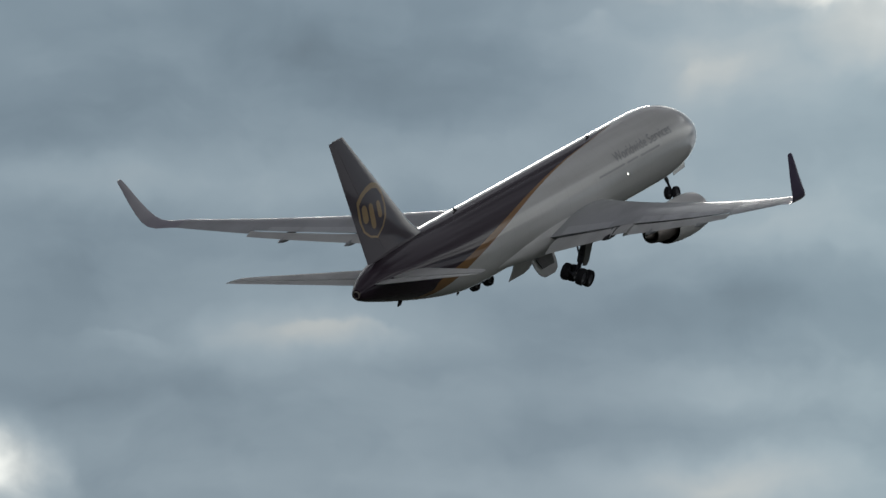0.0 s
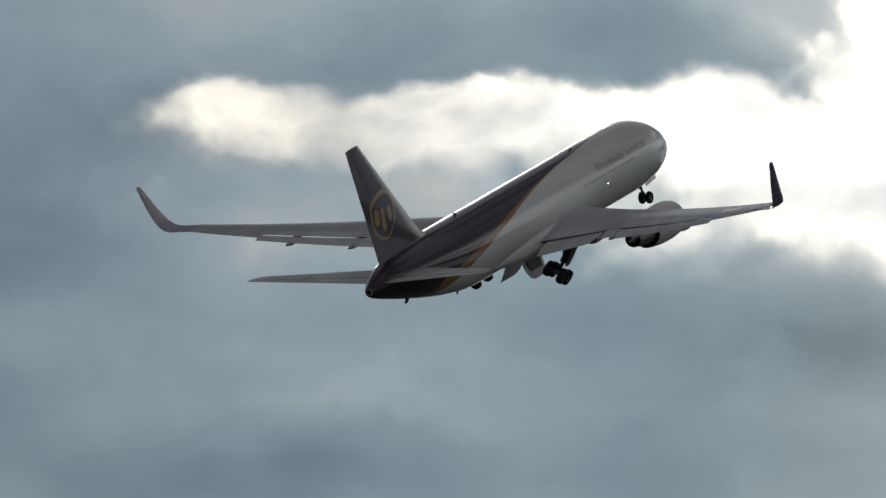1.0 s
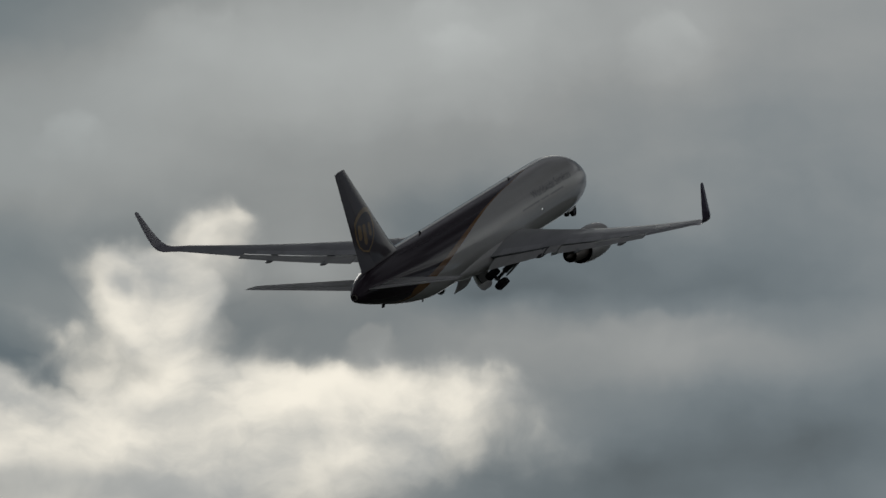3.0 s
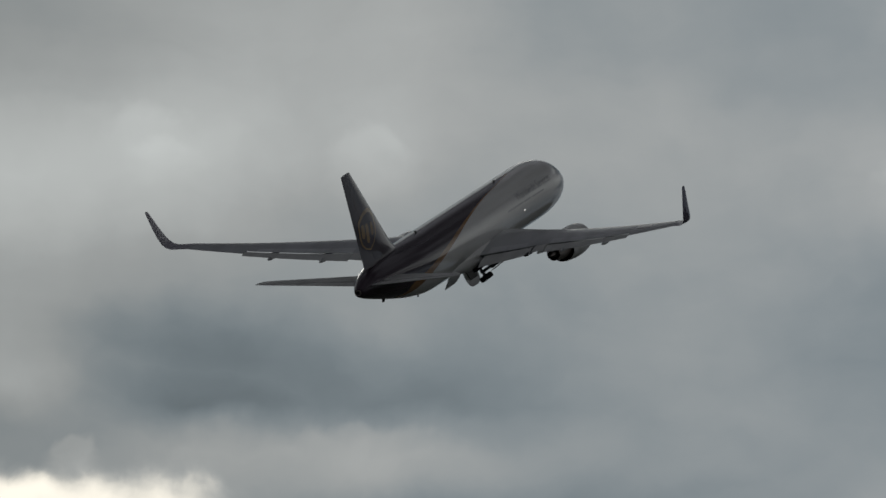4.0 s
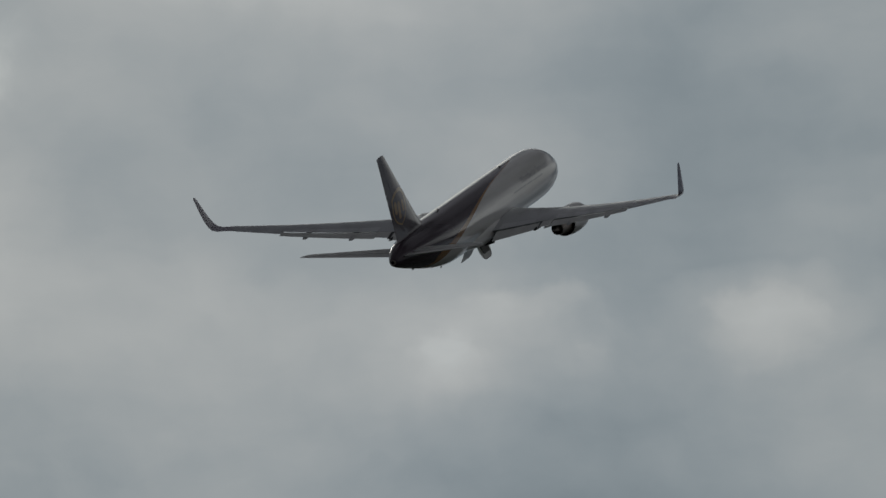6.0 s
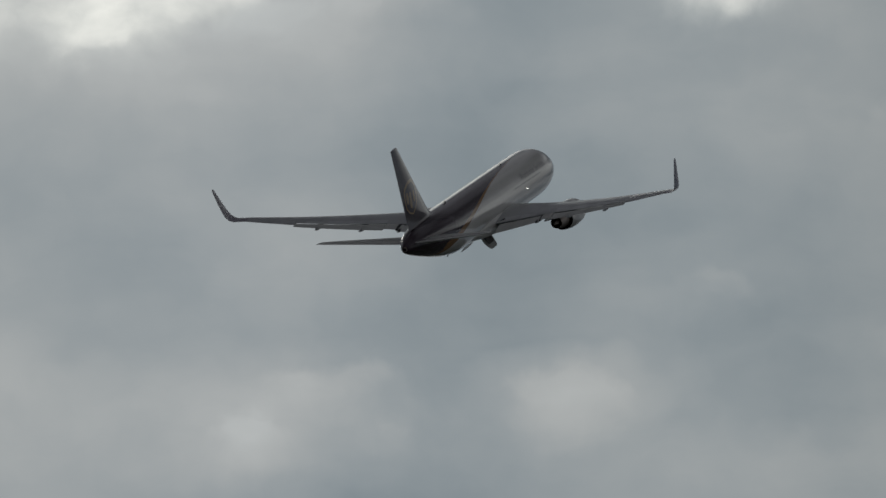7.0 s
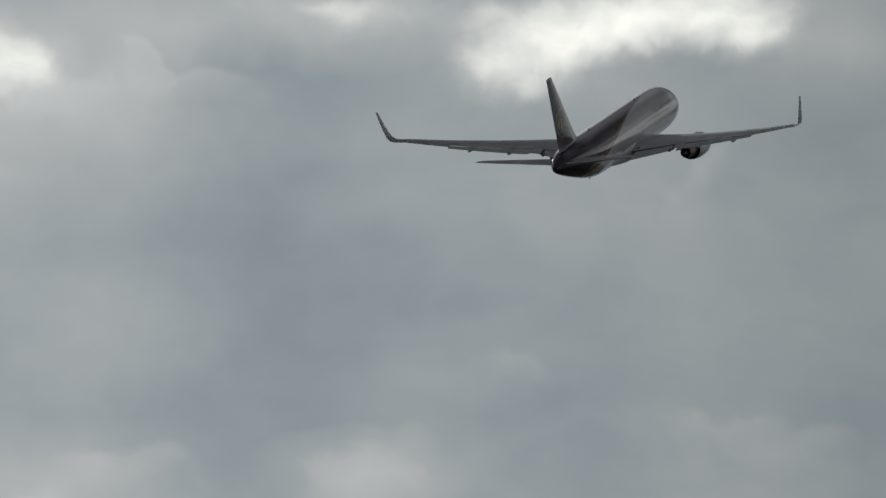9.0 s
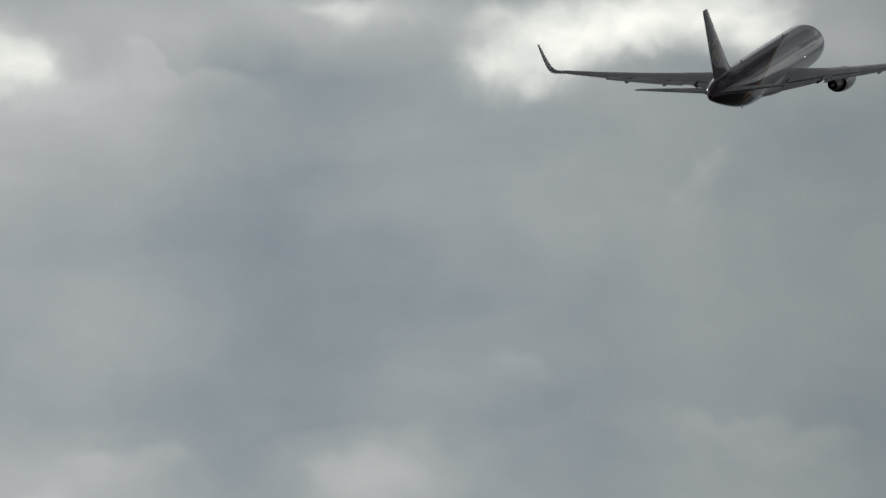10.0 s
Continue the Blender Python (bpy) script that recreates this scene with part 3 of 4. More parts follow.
def build_jet():
    jet = tagged(new("cargo_jet"), "twin-engine cargo jet climbing away, brown tail, white nose, gear retracting", "airplane")

    # body
    bm = bmesh.new()
    xs = [0, -0.05, -0.12, -0.25, -0.45, -0.75, -1.1, -1.6, -2.2, -2.9, -3.6, -4.4, -5.2, -6.1, -7, -8, -9] + [-9 - 1.0 * i for i in range(1, 35)] + [-43 - 0.5 * i for i in range(1, 19)] + [-52.8, -53.0, -53.1, -53.2]
    loft(bm, [body_ring(x) for x in xs])
    part("fuselage", bm, M_BODY, jet, "white forward, brown aft, gold sweeping band")

    # wing to body fairing
    bm = bmesh.new()
    rings = []
    for i in range(33):
        s = i / 32
        x = -16.2 - 22.8 * s
        k = math.sin(math.pi * s / 0.8) ** 0.6 if s < 0.4 else 0.5 + 0.5 * math.cos(math.pi * (s - 0.4) / 0.6)
        w, h = 1.8 + 0.88 * k, 0.62 + 0.75 * k
        ring = []
        for j in range(40):
            q = 2 * math.pi * j / 40
            cx, cz = math.cos(q), math.sin(q)
            ring.append(P(x, w * math.copysign(abs(cx) ** 0.75, cx), -1.62 - 0.2 * k + h * math.copysign(abs(cz) ** 0.8, cz)))
        rings.append(ring)
    loft(bm, rings)
    part("wing_fairing", bm, M_WHITE, jet)

    for side, word in ((1, "left"), (-1, "right")):
        # fixed wing with its blended winglet
        bm = bmesh.new()
        ys = [1.6, 2.4, 3.5, 5.0, 6.5, 7.0, 7.5, 8.0, 8.8, 10.5, 12.5, 14.5, 16.5, 18.24]
        loft(bm, [wing_foil(y, side, box_cut(y)) for y in ys])
        wing = part("wing", bm, M_GREY, jet, "grey painted swept wing")
        bm = bmesh.new()
        loft(bm, [wing_foil(y, side, 0.995) for y in (18.26, 19.3, 20.5, 21.5, 22.3, 23.0)] )
        part("wing_tip", bm, M_GREY, wing)
        bm = bmesh.new()
        rings = []
        wl = [(23.0, None, None, None, 0), (23.6, 1.52, -32.5, 2.2, 8), (24.1, 1.62, -32.95, 2.25, 20), (24.45, 1.84, -33.4, 2.15, 42),
              (24.68, 2.24, -33.9, 2.0, 64), (24.86, 2.9, -34.55, 1.75, 75), (25.06, 3.8, -35.3, 1.4, 78), (25.26, 4.8, -36.05, 1.0, 78), (25.38, 5.4, -36.55, 0.72, 78), (25.41, 5.53, -36.8, 0.4, 78)]
        for y, z, lx, ch, cant in wl:
            if z is None:
                rings.append(wing_foil(23.0, side, 0.995))
                continue
            rings.append(foil((lx, side * y, z), ch, 0.085, (-side * math.sin(radians(cant)), math.cos(radians(cant))), 0, 0.995))
        loft(bm, rings)
        bmesh.ops.recalc_face_normals(bm, faces=bm.faces)
        for f in bm.faces:
            f.material_index = 1 if f.normal.y * side < 0 or f.normal.z > 0.45 else 0
        part("winglet", bm, [M_WINGLET, M_TIP], wing, "blended winglet, brown outside and grey inside")
        for name, y0, y1, drop, tuck, slot, share, th in (("inboard_flap", 3.1, 7.75, 8, 0.03, 0.14, 0.22, 0.12), ("inboard_aileron", 8.0, 9.2, 4, 0.05, 0.012, 0.25, 0.10),
                                                          ("outboard_flap", 9.3, 18.2, 8.5, -0.005, 0.13, 0.205, 0.13)):
            bm = bmesh.new()
            panel(bm, y0, y1, side, drop, tuck, slot, share, th)
            flap = part(name, bm, M_LIGHTGREY, wing)
            if name == "inboard_flap":
                bm = bmesh.new()
                panel(bm, y1 + 0.01, y1 + 0.28, side, drop, tuck, slot * 0.2, share, th + 0.03, 1)
                part("end_seal", bm, M_DUCT, flap, "dark rubber end seal")
        # spoiler panels ahead of the flaps
        for y0, y1 in ((3.3, 5.1), (5.16, 6.95), (9.4, 11.3), (11.36, 13.3), (13.36, 15.3), (15.36, 17.3)):
            bm = bmesh.new()
            wing_plate(bm, y0, y1, side, lambda y: (box_cut(y) - (0.13 if y < 8 else 0.17), box_cut(y) - 0.004), 0.018)
            part("spoiler", bm, M_SPOILER, wing)
        bm = bmesh.new()
        wing_plate(bm, 18.5, 22.4, side, lambda y: (0.76, 0.985), 0.015)
        part("outboard_aileron", bm, M_GREY, wing)
        if side < 0:
            bm = bmesh.new()
            wing_plate(bm, 18.6, 20.3, side, lambda y: (0.42, 0.62), 0.006)
            part("wing_marking", bm, M_BROWN, wing, "dark block marking on the wing")
        # canoe fairings of the flap tracks
        for y, length in ((7.6, 2.4), (11.45, 2.6), (15.85, 2.35)):
            le, te, z = wing_plan(y)
            bm = bmesh.new()
            rings = []
            for i in range(11):
                s = i / 10
                r = (0.17 if y < 8 else 0.2) * math.sin(math.pi * (0.08 + 0.9 * s)) ** 0.7
                x = te - 0.95 + length * (1 - s)
                zz = z - 0.29 + 0.1 * s
                rings.append([P(x, side * y + 0.5 * r * math.cos(q), zz + r * math.sin(q)) for q in [2 * math.pi * j / 12 for j in range(12)]])
            loft(bm, rings)
            part("flap_fairing", bm, M_DUCT if y < 8 else M_GREY, wing)
            # the track that carries the flap across its slot
            k = box_cut(y)
            c, x = le - te, le - k * (le - te)
            top = z + 0.03 + c * (section(k, wing_thick(y)) + 0.048 * k * (1 - k)) - c * k * math.sin(radians(wing_twist(y)))
            bm = bmesh.new()
            slab(bm, [P(x + 0.5, side * y - 0.3, top - 0.1), P(x - 0.4, side * y - 0.3, top - 0.12), P(x - 0.4, side * y - 0.3, top - 0.32), P(x + 0.5, side * y - 0.3, top - 0.32)], 0.6, (0, 1, 0))
            part("flap_track", bm, M_DUCT, wing)
        # engine
        cy, cz, ex = side * 7.9, -2.68, -1.5
        bm = bmesh.new()
        lathe(bm, [(-16.6, 1.12), (-15.9, 1.10), (-15.45, 1.14), (-15.28, 1.22), (-15.34, 1.30), (-15.7, 1.37), (-16.5, 1.42), (-17.5, 1.43), (-18.6, 1.38), (-19.5, 1.29), (-20.1, 1.21),
                   (-20.08, 1.18), (-19.4, 1.22), (-18.6, 1.25)], P(ex, cy, cz), 48)
        engine = part("engine", bm, M_WHITE, jet, "white engine nacelle")
        bm = bmesh.new()
        lathe(bm, [(-18.6, 0.86), (-19.4, 0.9), (-20.4, 0.87), (-21.4, 0.77), (-22.4, 0.62), (-22.42, 0.57), (-21.8, 0.6), (-21.5, 0.3)], P(ex, cy, cz), 40)
        # near-black liner: the shade inside the fan duct is put into its colour
        duct = bmesh.new()
        lathe(duct, [(-20.085, 1.172), (-19.4, 1.21), (-18.62, 1.24), (-18.6, 0.8)], P(ex, cy, cz), 40)
        part("fan_duct_shade", duct, M_DUCT, engine)
        part("core_nozzle", bm, M_HOT, engine, "heat-stained core nozzle")
        bm = bmesh.new()
        lathe(bm, [(-21.4, 0.36), (-22.2, 0.33), (-22.9, 0.2), (-23.3, 0.03)], P(ex, cy, cz), 24, cap=True)
        part("exhaust_plug", bm, M_HOT, engine)
        bm = bmesh.new()
        lathe(bm, [(-16.6, 1.12), (-16.62, 0.3), (-16.2, 0.12), (-16.0, 0.01)], P(ex, cy, cz), 40)
        part("fan", bm, M_DUCT, engine)
        bm = bmesh.new()
        rings = []
        for x, zt, zb, w in ((-16.9, -1.32, -1.44, 0.05), (-17.8, -1.15, -1.6, 0.2), (-19.5, -1.02, -1.8, 0.26), (-21.5, -1.0, -1.95, 0.27), (-23.5, -1.2, -1.95, 0.24), (-25.5, -1.4, -1.8, 0.14), (-26.6, -1.5, -1.66, 0.04)):
            rings.append([P(x + ex, cy + w * math.cos(q), (zt + zb) / 2 - 0.1 + (zt - zb) / 2 * math.sin(q)) for q in [2 * math.pi * j / 14 for j in range(14)]])
        loft(bm, rings)
        part("pylon", bm, M_WHITE, engine)
        # tailplane with elevator
        bm = bmesh.new()
        st = [(0.6, -44.6, 7.2, 0.18), (1.6, -45.4, 6.75, 0.34), (5.0, -48.2, 4.75, 0.92), (8.6, -51.1, 2.75, 1.52), (9.05, -51.65, 2.25, 1.62), (9.3, -52.7, 1.25, 1.74)]
        loft(bm, [foil((x, side * y, z), c, 0.10, (-side * 0.12, 0.993), -6.0, 0.70, camber=0) for y, x, c, z in st])
        tail = part("tailplane", bm, M_LIGHTGREY, jet, "light grey horizontal tailplane")
        bm = bmesh.new()
        loft(bm, [foil((x - 0.705 * c, side * y, z + 0.705 * c * math.sin(radians(6))), 0.30 * c, 0.14, (-side * 0.12, 0.993), -6.0, 1.0, 7, camber=0) for y, x, c, z in st])
        part("elevator", bm, M_LIGHTGREY, tail)

    # fin, rudder, emblem
    def fin_x(z):
        le = -43.72 - (z - 3.0) * 1.02 + 0.75 * max(0.0, (3.9 - z) / 1.6) ** 2      # curved fillet at the foot
        te = -50.95 - (z - 2.0) * 0.357
        return le, te

    def fin_ring(z, x0, x1, thick=0.10, n=12):
        le, te = fin_x(z)
        c = le - te
        ring = []
        u = [x0 + (x1 - x0) * 0.5 * (1 - math.cos(math.pi * i / n)) for i in range(n + 1)]

        def half(s):
            return c * 5 * thick * (0.2969 * math.sqrt(s) - 0.126 * s - 0.3516 * s * s + 0.2843 * s**3 - 0.1015 * s**4)

        for s, sign in [(q, 1) for q in u[::-1]] + [(q, -1) for q in (u[1:] if x0 == 0 else u)]:
            ring.append(P(le - c * s, sign * half(s), z))
        return ring

    bm = bmesh.new()
    zs = [1.9, 2.2, 2.4, 2.6, 2.8, 3.0, 3.25, 3.5, 3.8, 4.2, 5.5, 7, 8.5, 10, 10.9]
    loft(bm, [fin_ring(z, 0, 0.695, 0.09 - 0.02 * max(0.0, (3.4 - z) / 1.5)) for z in zs + [11.18]])
    fin = part("fin", bm, M_BROWN, jet, "glossy brown vertical fin")
    bm = bmesh.new()
    loft(bm, [fin_ring(z, 0.70, 1.0, 0.085) for z in [2.1, 3, 4.5, 6, 8, 10, 11.15]])
    part("rudder", bm, M_BROWN, fin)

    def fin_side(x, z, side, proud):
        le, te = fin_x(z)
        s = min(0.99, max(0.01, (le - x) / (le - te)))
        c = le - te
        h = c * 5 * 0.09 * (0.2969 * math.sqrt(s) - 0.126 * s - 0.3516 * s * s + 0.2843 * s**3 - 0.1015 * s**4)
        return P(x, side * (h + proud), z)

    def emblem(bm, outline, side, proud):
        """A flat shape laid on the fin, filled in strips so that it follows the skin."""
        cx = sum(p[0] for p in outline) / len(outline)
        cz = sum(p[1] for p in outline) / len(outline)
        rings = [[fin_side(cx + (x - cx) * k, cz + (z - cz) * k, side, proud) for x, z in outline] for k in (1, 0.8, 0.6, 0.4, 0.2, 0.02)]
        loft(bm, rings, cap=False)

    shield = [(-51.6, 6.5), (-51.0, 6.95), (-50.2, 7.27), (-49.3, 7.4), (-48.5, 7.2), (-47.95, 6.6), (-47.75, 5.6), (-47.9, 4.8), (-48.45, 4.15), (-49.35, 3.6),
              (-50.35, 3.85), (-51.1, 4.35), (-51.5, 5.2)]

    def bar(x0, x1, z0, z1, n=7):
        """An upright bar with round ends that leans with the fin."""
        r, cx = (x1 - x0) / 2, (x0 + x1) / 2
        ends = [(cx + r * math.cos(q), (z1 - r if q < math.pi else z0 + r) + r * math.sin(q)) for q in
                [math.pi * k / n for k in range(n + 1)] + [math.pi + math.pi * k / n for k in range(n + 1)]]
        return [(x - 0.12 * (z - z0), z) for x, z in ends]

    for side in (1, -1):
        bm = bmesh.new()
        emblem(bm, shield, side, 0.012)
        badge = part("emblem", bm, M_GOLD, fin, "gold shield emblem with plain marks")
        bm = bmesh.new()
        cx, cz = -49.62, 5.42
        emblem(bm, [(cx + (x - cx) * 0.86, cz - 0.1 + (z - cz) * 0.86) for x, z in shield], side, 0.018)
        part("emblem_field", bm, M_BROWN, badge)
        for x0, x1, z0, z1 in ((-50.95, -50.25, 4.85, 6.15), (-49.95, -49.35, 4.3, 6.1), (-48.95, -48.4, 4.85, 6.05)):
            bm = bmesh.new()
            emblem(bm, bar(x0, x1, z0, z1), side, 0.024)
            part("emblem_mark", bm, M_GOLD, badge)

    # exhaust of the tail unit, skid, aerials, lamp
    bm = bmesh.new()
    lathe(bm, [(-53.1, 0.29), (-53.36, 0.26), (-53.36, 0.2), (-53.0, 0.18)], P(0, 0, 0.59), 24)
    part("tail_exhaust", bm, M_HOT, jet)
    bm = bmesh.new()
    loft(bm, [[P(x + dx, 0.09 * w * math.cos(q), z + 0.09 * math.sin(q) * 0) + Vector((0.22 * math.sin(q), 0, 0)) for q in [2 * math.pi * j / 10 for j in range(10)]]
              for x, dx, z, w in ((-46.6, 0, -1.1, 2), (-47.0, 0, -1.35, 1.6), (-47.3, 0, -1.62, 1.0))])
    skid = part("tail_skid", bm, M_DUCT, jet, "dark retracting tail skid")
    for x, up, h in ((-37.05, 1, 0.26), (-15.5, 1, 0.22), (-38.2, -1, 0.24)):
        top, bot, w = curve_at(BODY, x)
        z = top - 0.03 if up > 0 else bot + 0.03
        bm = bmesh.new()
        slab(bm, [P(x + 0.25, -0.03, z), P(x - 0.25, -0.03, z), P(x - 0.42, -0.03, z + up * h), P(x - 0.2, -0.03, z + up * h)], 0.05, (0, 1, 0))
        part("aerial", bm, M_DUCT, jet)
    bm = bmesh.new()
    c = body_skin(-15.1, -6, -1, 0.01)
    bmesh.ops.create_icosphere(bm, subdivisions=2, radius=0.032, matrix=Matrix.Translation(c))
    part("side_lamp", bm, M_LAMP, jet, "small lit lamp on the body side")
    build_lettering(jet)
    gear = build_gear(jet)
    gear["skid"] = skid
    return jet, gear


def build_lettering(jet):
    """The words on the right side, bent onto the round body, with the small line under them as plain bars."""
    cu = bpy.data.curves.new("lettering", "FONT")
    cu.body, cu.size = "Worldwide Services", 1.0
    ob = new("lettering", cu)
    bpy.context.view_layer.update()
    me = bpy.data.meshes.new_from_object(ob.evaluated_get(bpy.context.evaluated_depsgraph_get()))
    bpy.data.objects.remove(ob)
    bm = bmesh.new()
    bm.from_mesh(me)
    bmesh.ops.subdivide_edges(bm, edges=bm.edges[:], cuts=2)
    wide = max(v.co.x for v in bm.verts)
    for v in bm.verts:
        v.co = body_skin(-16.5 + 9.3 * v.co.x / wide, 19 + 24 * v.co.y, -1, 0.03)
    words = part("lettering", bm, M_INK, jet, "dark grey words along the white body")
    for x0, x1, up in ((-19.6, -15.4, 8.5), (-15.0, -13.2, 8.2), (-12.8, -9.6, 7.6)):
        bm = bmesh.new()
        loft(bm, [[body_skin(x0 + (x1 - x0) * i / 8, up + d, -1, 0.02) for d in (0.8, 2.4, 4)] for i in range(9)], cap=False, closed=False)
        part("lettering_bar", bm, M_INK, words)


def wheel(parent, c, r, w, name="wheel"):
    bm = bmesh.new()
    lathe(bm, [(-w / 2 * 0.55, r * 0.55), (-w / 2, r * 0.7), (-w / 2, r * 0.86), (-w / 2 * 0.72, r * 0.97), (0, r), (w / 2 * 0.72, r * 0.97), (w / 2, r * 0.86), (w / 2, r * 0.7), (w / 2 * 0.55, r * 0.55)], c, 28, axis="y")
    lathe(bm, [(-w / 2 * 0.5, 0.02), (-w / 2 * 0.5, r * 0.3), (-w / 2 * 0.8, r * 0.5), (-w / 2 * 0.55, r * 0.56)], c, 28, mat=1, axis="y")
    lathe(bm, [(w / 2 * 0.5, 0.02), (w / 2 * 0.5, r * 0.3), (w / 2 * 0.8, r * 0.5), (w / 2 * 0.55, r * 0.56)], c, 28, mat=1, axis="y")
    return part(name, bm, [M_TYRE, M_STRUT], parent)


def build_gear(jet):
    """Legs and doors, each with its origin on its hinge. Returns them by name."""
    out = {}
    for side in (1, -1):
        bm = bmesh.new()
        tube(bm, (0, 0, 0.1), (0, 0, -2.0), 0.26)
        tube(bm, (0, 0, -1.8), (0, 0, -2.98), 0.14)
        tube(bm, (-0.7, 0, 0.05), (0.7, 0, 0.05), 0.17)
        tube(bm, (0.6, 0, 0.0), (0.05, 0, -1.6), 0.09)
        tube(bm, (-0.1, -side * 0.45, -0.9), (0, 0, -1.9), 0.07)
        tube(bm, (-0.25, 0, -1.7), (-0.42, 0, -2.4), 0.05)
        tube(bm, (-0.42, 0, -2.4), (-0.15, 0, -2.8), 0.05)
        leg = part("main_gear", bm, M_STRUT, jet, "grey main landing gear leg with four wheels", at=Matrix.Translation(P(-27.7, side * 4.9, -1.65)))
        tilt = Matrix.Rotation(radians(19), 4, "Y")
        bm = bmesh.new()
        tube(bm, tilt @ Vector((0.78, 0, 0)) + Vector((0, 0, -2.98)), tilt @ Vector((-0.78, 0, 0)) + Vector((0, 0, -2.98)), 0.16)
        for dx in (0.71, -0.71):
            c = tilt @ Vector((dx, 0, 0)) + Vector((0, 0, -2.98))
            tube(bm, c + Vector((0, -0.6, 0)), c + Vector((0, 0.6, 0)), 0.09)
        part("bogie", bm, M_STRUT, leg)
        for dx in (0.71, -0.71):
            for dy in (0.57, -0.57):
                wheel(leg, tilt @ Vector((dx, 0, 0)) + Vector((0, dy, -2.98)), 0.61, 0.48)
        # leg door, its shade put into the dark primer colour
        bm = bmesh.new()
        slab(bm, [(-0.62, side * 0.3, -0.1), (0.62, side * 0.3, -0.1), (0.5, side * 0.36, -1.9), (0.25, side * 0.36, -2.2), (-0.42, side * 0.36, -2.05)], 0.06, (0, side, 0))
        part("leg_door", bm, M_GEAR_SHADE, leg)
        out["leg", side] = leg
        # belly door, hinged beside the keel: a curved panel
        bm = bmesh.new()
        rings = []
        for i in range(11):
            s = i / 10
            yy, zz = side * 1.75 * s, 0.36 * s * s
            end = 0.3 + 0.7 * math.sqrt(max(0.0, 1.0 - ((s - 0.3) / 0.7) ** 2)) if s > 0.3 else 1.0
            x0, x1 = 1.7 * end, -1.7 * (0.4 + 0.6 * end if side < 0 else 1.0 + 0.12 * s)
            rings.append([Vector((x1, yy, zz)), Vector((x0, yy, zz)), Vector((x0, yy, zz + 0.08)), Vector((x1, yy, zz + 0.08))])
        loft(bm, rings)
        door = part("belly_door", bm, M_WHITE, jet, "white belly gear door", at=Matrix.Translation(P(-26.3, side * 0.55, -2.95)))
        bm = bmesh.new()
        slab(bm, [(1.3, side * 0.3, 0.11), (-1.3, side * 0.3, 0.11), (-0.95, side * 1.15, 0.3), (0.95, side * 1.15, 0.3)], 0.05, (0, 0, 1))
        part("door_liner", bm, M_GEAR_SHADE, door)
        out["door", side] = door
    bm = bmesh.new()
    tube(bm, (0, 0, 0.1), (0, 0, -1.7), 0.14)
    tube(bm, (0, 0, -1.6), (0, 0, -2.8), 0.09)
    tube(bm, (0, -0.42, -2.8), (0, 0.42, -2.8), 0.07)
    tube(bm, (-0.8, 0, -0.1), (-0.06, 0, -1.4), 0.06)
    tube(bm, (0, -0.5, 0), (0, 0.5, 0), 0.12)
    nose = part("nose_gear", bm, M_STRUT, jet, "grey nose landing gear leg with twin wheels", at=Matrix.Translation(P(-4.9, 0, -1.9)))
    for dy in (0.3, -0.3):
        wheel(nose, Vector((0, dy, -2.8)), 0.47, 0.32)
    out["nose"] = nose
    for side in (1, -1):
        bm = bmesh.new()
        rings = []
        for i in range(6):
            s = i / 5
            rings.append([Vector((x, side * 0.62 * s * -1, 0.0 - 0.08 * s)) + Vector((0, 0, dz)) for x, dz in ((-1.3, 0), (1.2, 0.28), (1.2, 0.33), (-1.3, 0.05))])
        loft(bm, rings)
        out["nose_door", side] = part("nose_door", bm, M_WHITE, jet, at=Matrix.Translation(P(-2.9, side * 0.62, -2.32)))
    return out


jet, gear = build_jet()


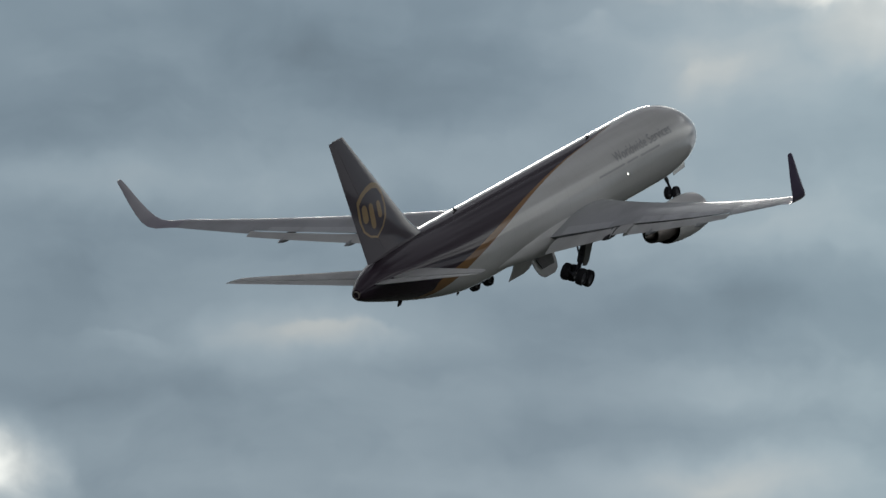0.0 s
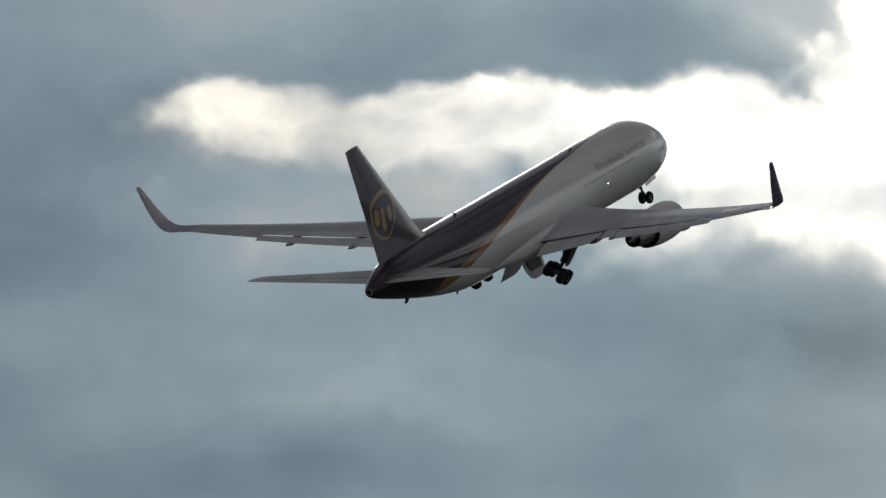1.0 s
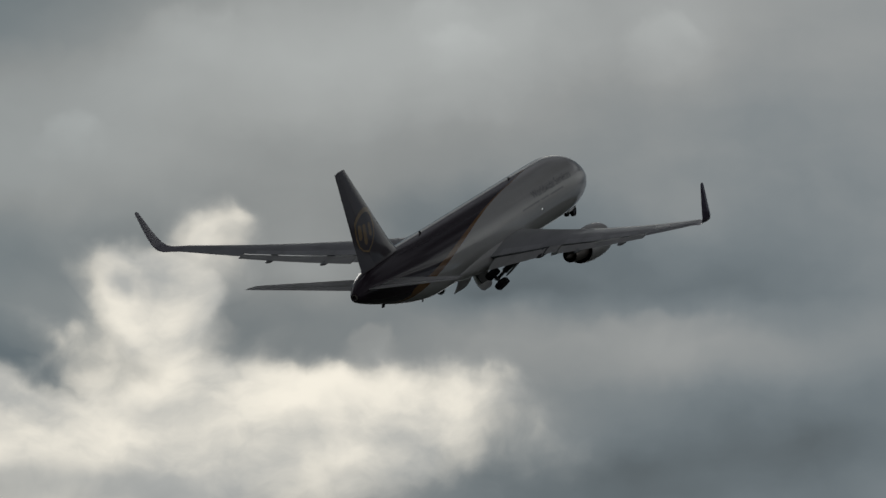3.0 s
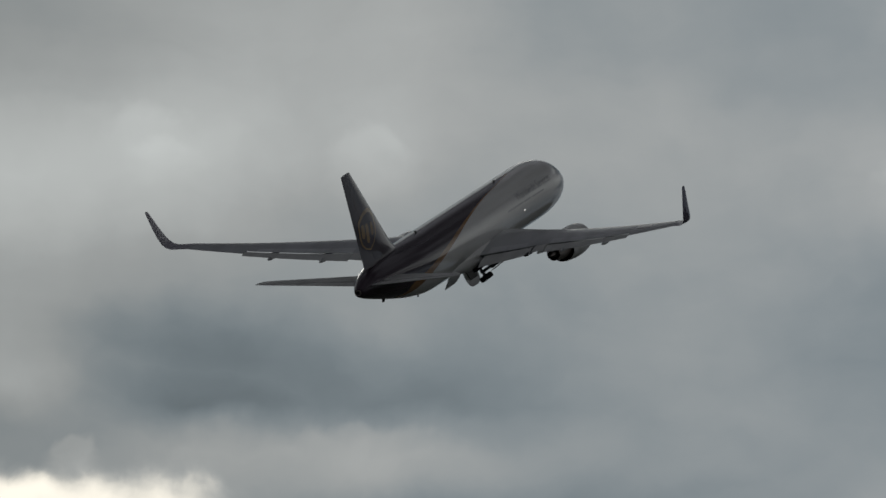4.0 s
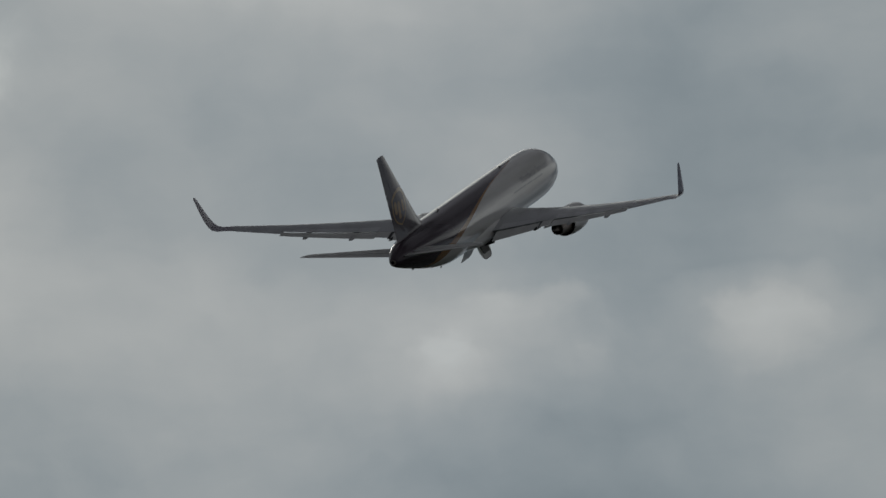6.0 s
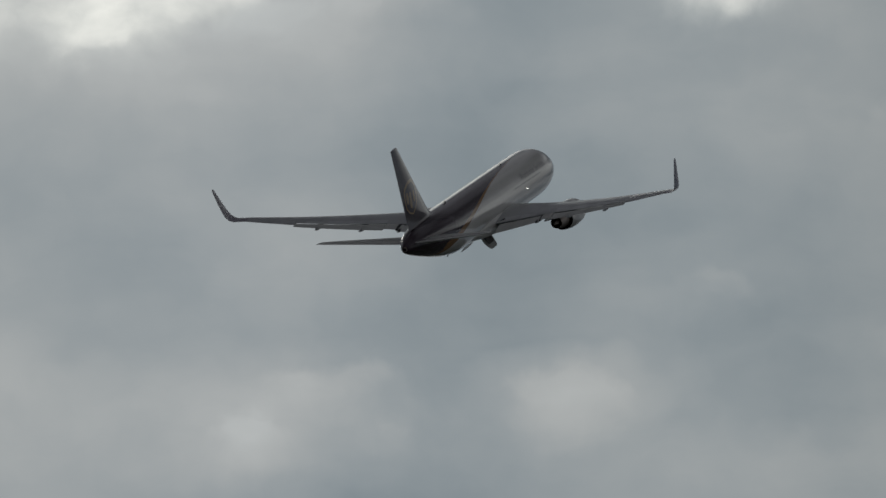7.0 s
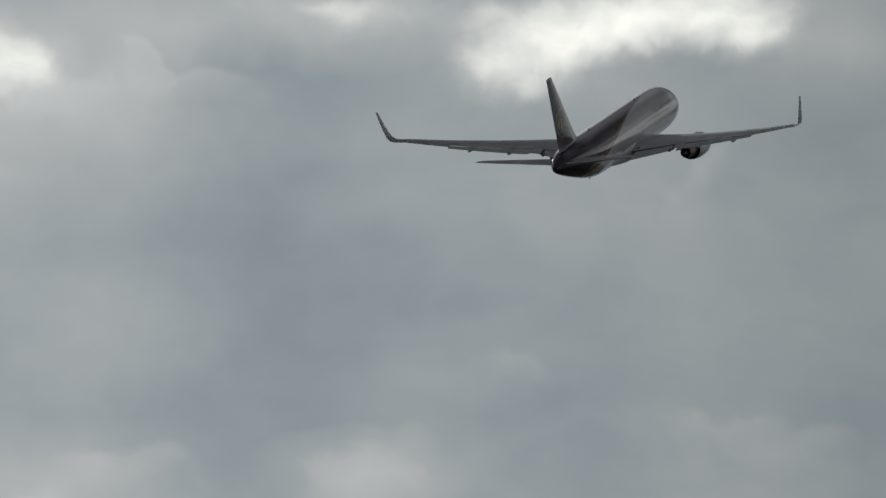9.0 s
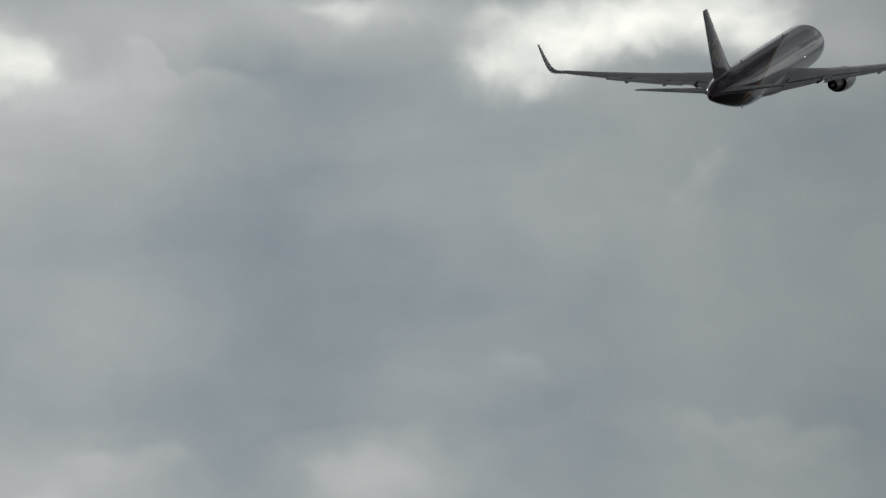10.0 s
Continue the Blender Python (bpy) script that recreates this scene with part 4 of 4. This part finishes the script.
# ---- motion ----
def motions():
    walk(jet, [(t, pose(x, y, z, bank, -pitch, head)) for t, x, y, z, head, pitch, bank in (
        (0, 938.08, -11.49, 74.82, -26.96, 17.61, 0.08),
        (0.5, 972.28, -27.84, 83.45, -26.99, 17.67, 0.05),
        (1, 1006.5, -44.17, 92.15, -27.0, 17.9, 0.13),
        (1.5, 1040.73, -60.47, 100.91, -26.97, 18.18, 0.26),
        (2, 1074.99, -76.74, 109.73, -26.92, 18.22, 0.18),
        (2.5, 1109.27, -92.99, 118.62, -26.95, 18.15, -0.08),
        (3, 1143.56, -109.21, 127.56, -26.92, 18.2, -0.31),
        (4.5, 1246.56, -157.72, 154.78, -26.58, 18.95, -0.42),
        (5, 1280.93, -173.84, 163.99, -26.52, 19.1, -0.84),
        (5.5, 1315.32, -189.93, 173.29, -26.47, 19.12, -1.27),
        (7, 1418.6, -238.06, 201.4, -26.24, 18.32, -1.23),
        (7.5, 1453.06, -254.05, 210.96, -26.15, 18.31, -0.78),
        (8, 1487.54, -270.01, 220.61, -26.08, 18.31, -0.33),
        (8.5, 1522.05, -285.95, 230.22, -25.98, 18.12, -0.02),
        (9, 1556.57, -301.86, 239.87, -25.91, 17.81, 0.12),
        (9.5, 1591.11, -317.75, 249.6, -25.87, 17.47, 0.2),
        (10, 1625.67, -333.62, 259.39, -25.88, 17.13, 0.24),
    )])

    def swing(ob, axis, rows):
        m = ob.matrix_basis.copy()
        turn = {"x": lambda d: pose(0, 0, 0, d), "y": lambda d: pose(0, 0, 0, 0, d)}[axis]
        walk(ob, [(t, m @ turn(d)) for t, d in rows])

    for side in (1, -1):
        lag = 4 if side > 0 else 0
        leg, rest = gear["leg", side], gear["leg", side].matrix_basis.copy()
        walk(leg, [(t, rest @ pose(0, -side * inward, 0, -side * (d - (lag if d < 80 else 0)))) for t, d, inward in (
            (0, 21, 0), (0.5, 28, 0), (1.5, 37, 0), (2.5, 45, 0), (3.0, 49, 0), (4.5, 62, 0), (5.0, 66, 0), (5.5, 71, 0), (6.0, 81, 0.25), (6.5, 90, 0.5), (10, 90, 0.5))])
        swing(gear["door", side], "x", [(t, -side * d) for t, d in ((0, 82), (6.5, 82), (6.9, 72), (7.4, 40), (7.9, 2), (8.1, 0), (10, 0))])
        swing(gear["nose_door", side], "x", [(t, side * d) for t, d in ((0, 85), (3.4, 85), (4.2, 0), (10, 0))])
    swing(gear["nose"], "y", [(t, -d) for t, d in ((0, 29), (0.5, 32), (1, 39), (1.5, 46), (2, 52), (2.5, 58), (3, 63), (3.9, 95), (10, 95))])
    walk(gear["skid"], [(t, pose(0, 0, up)) for t, up in ((0, 0), (2, 0.04), (3, 0.08), (5, 0.15), (6, 0.26), (7, 0.42), (7.8, 0.6), (10, 0.62))])


motions()
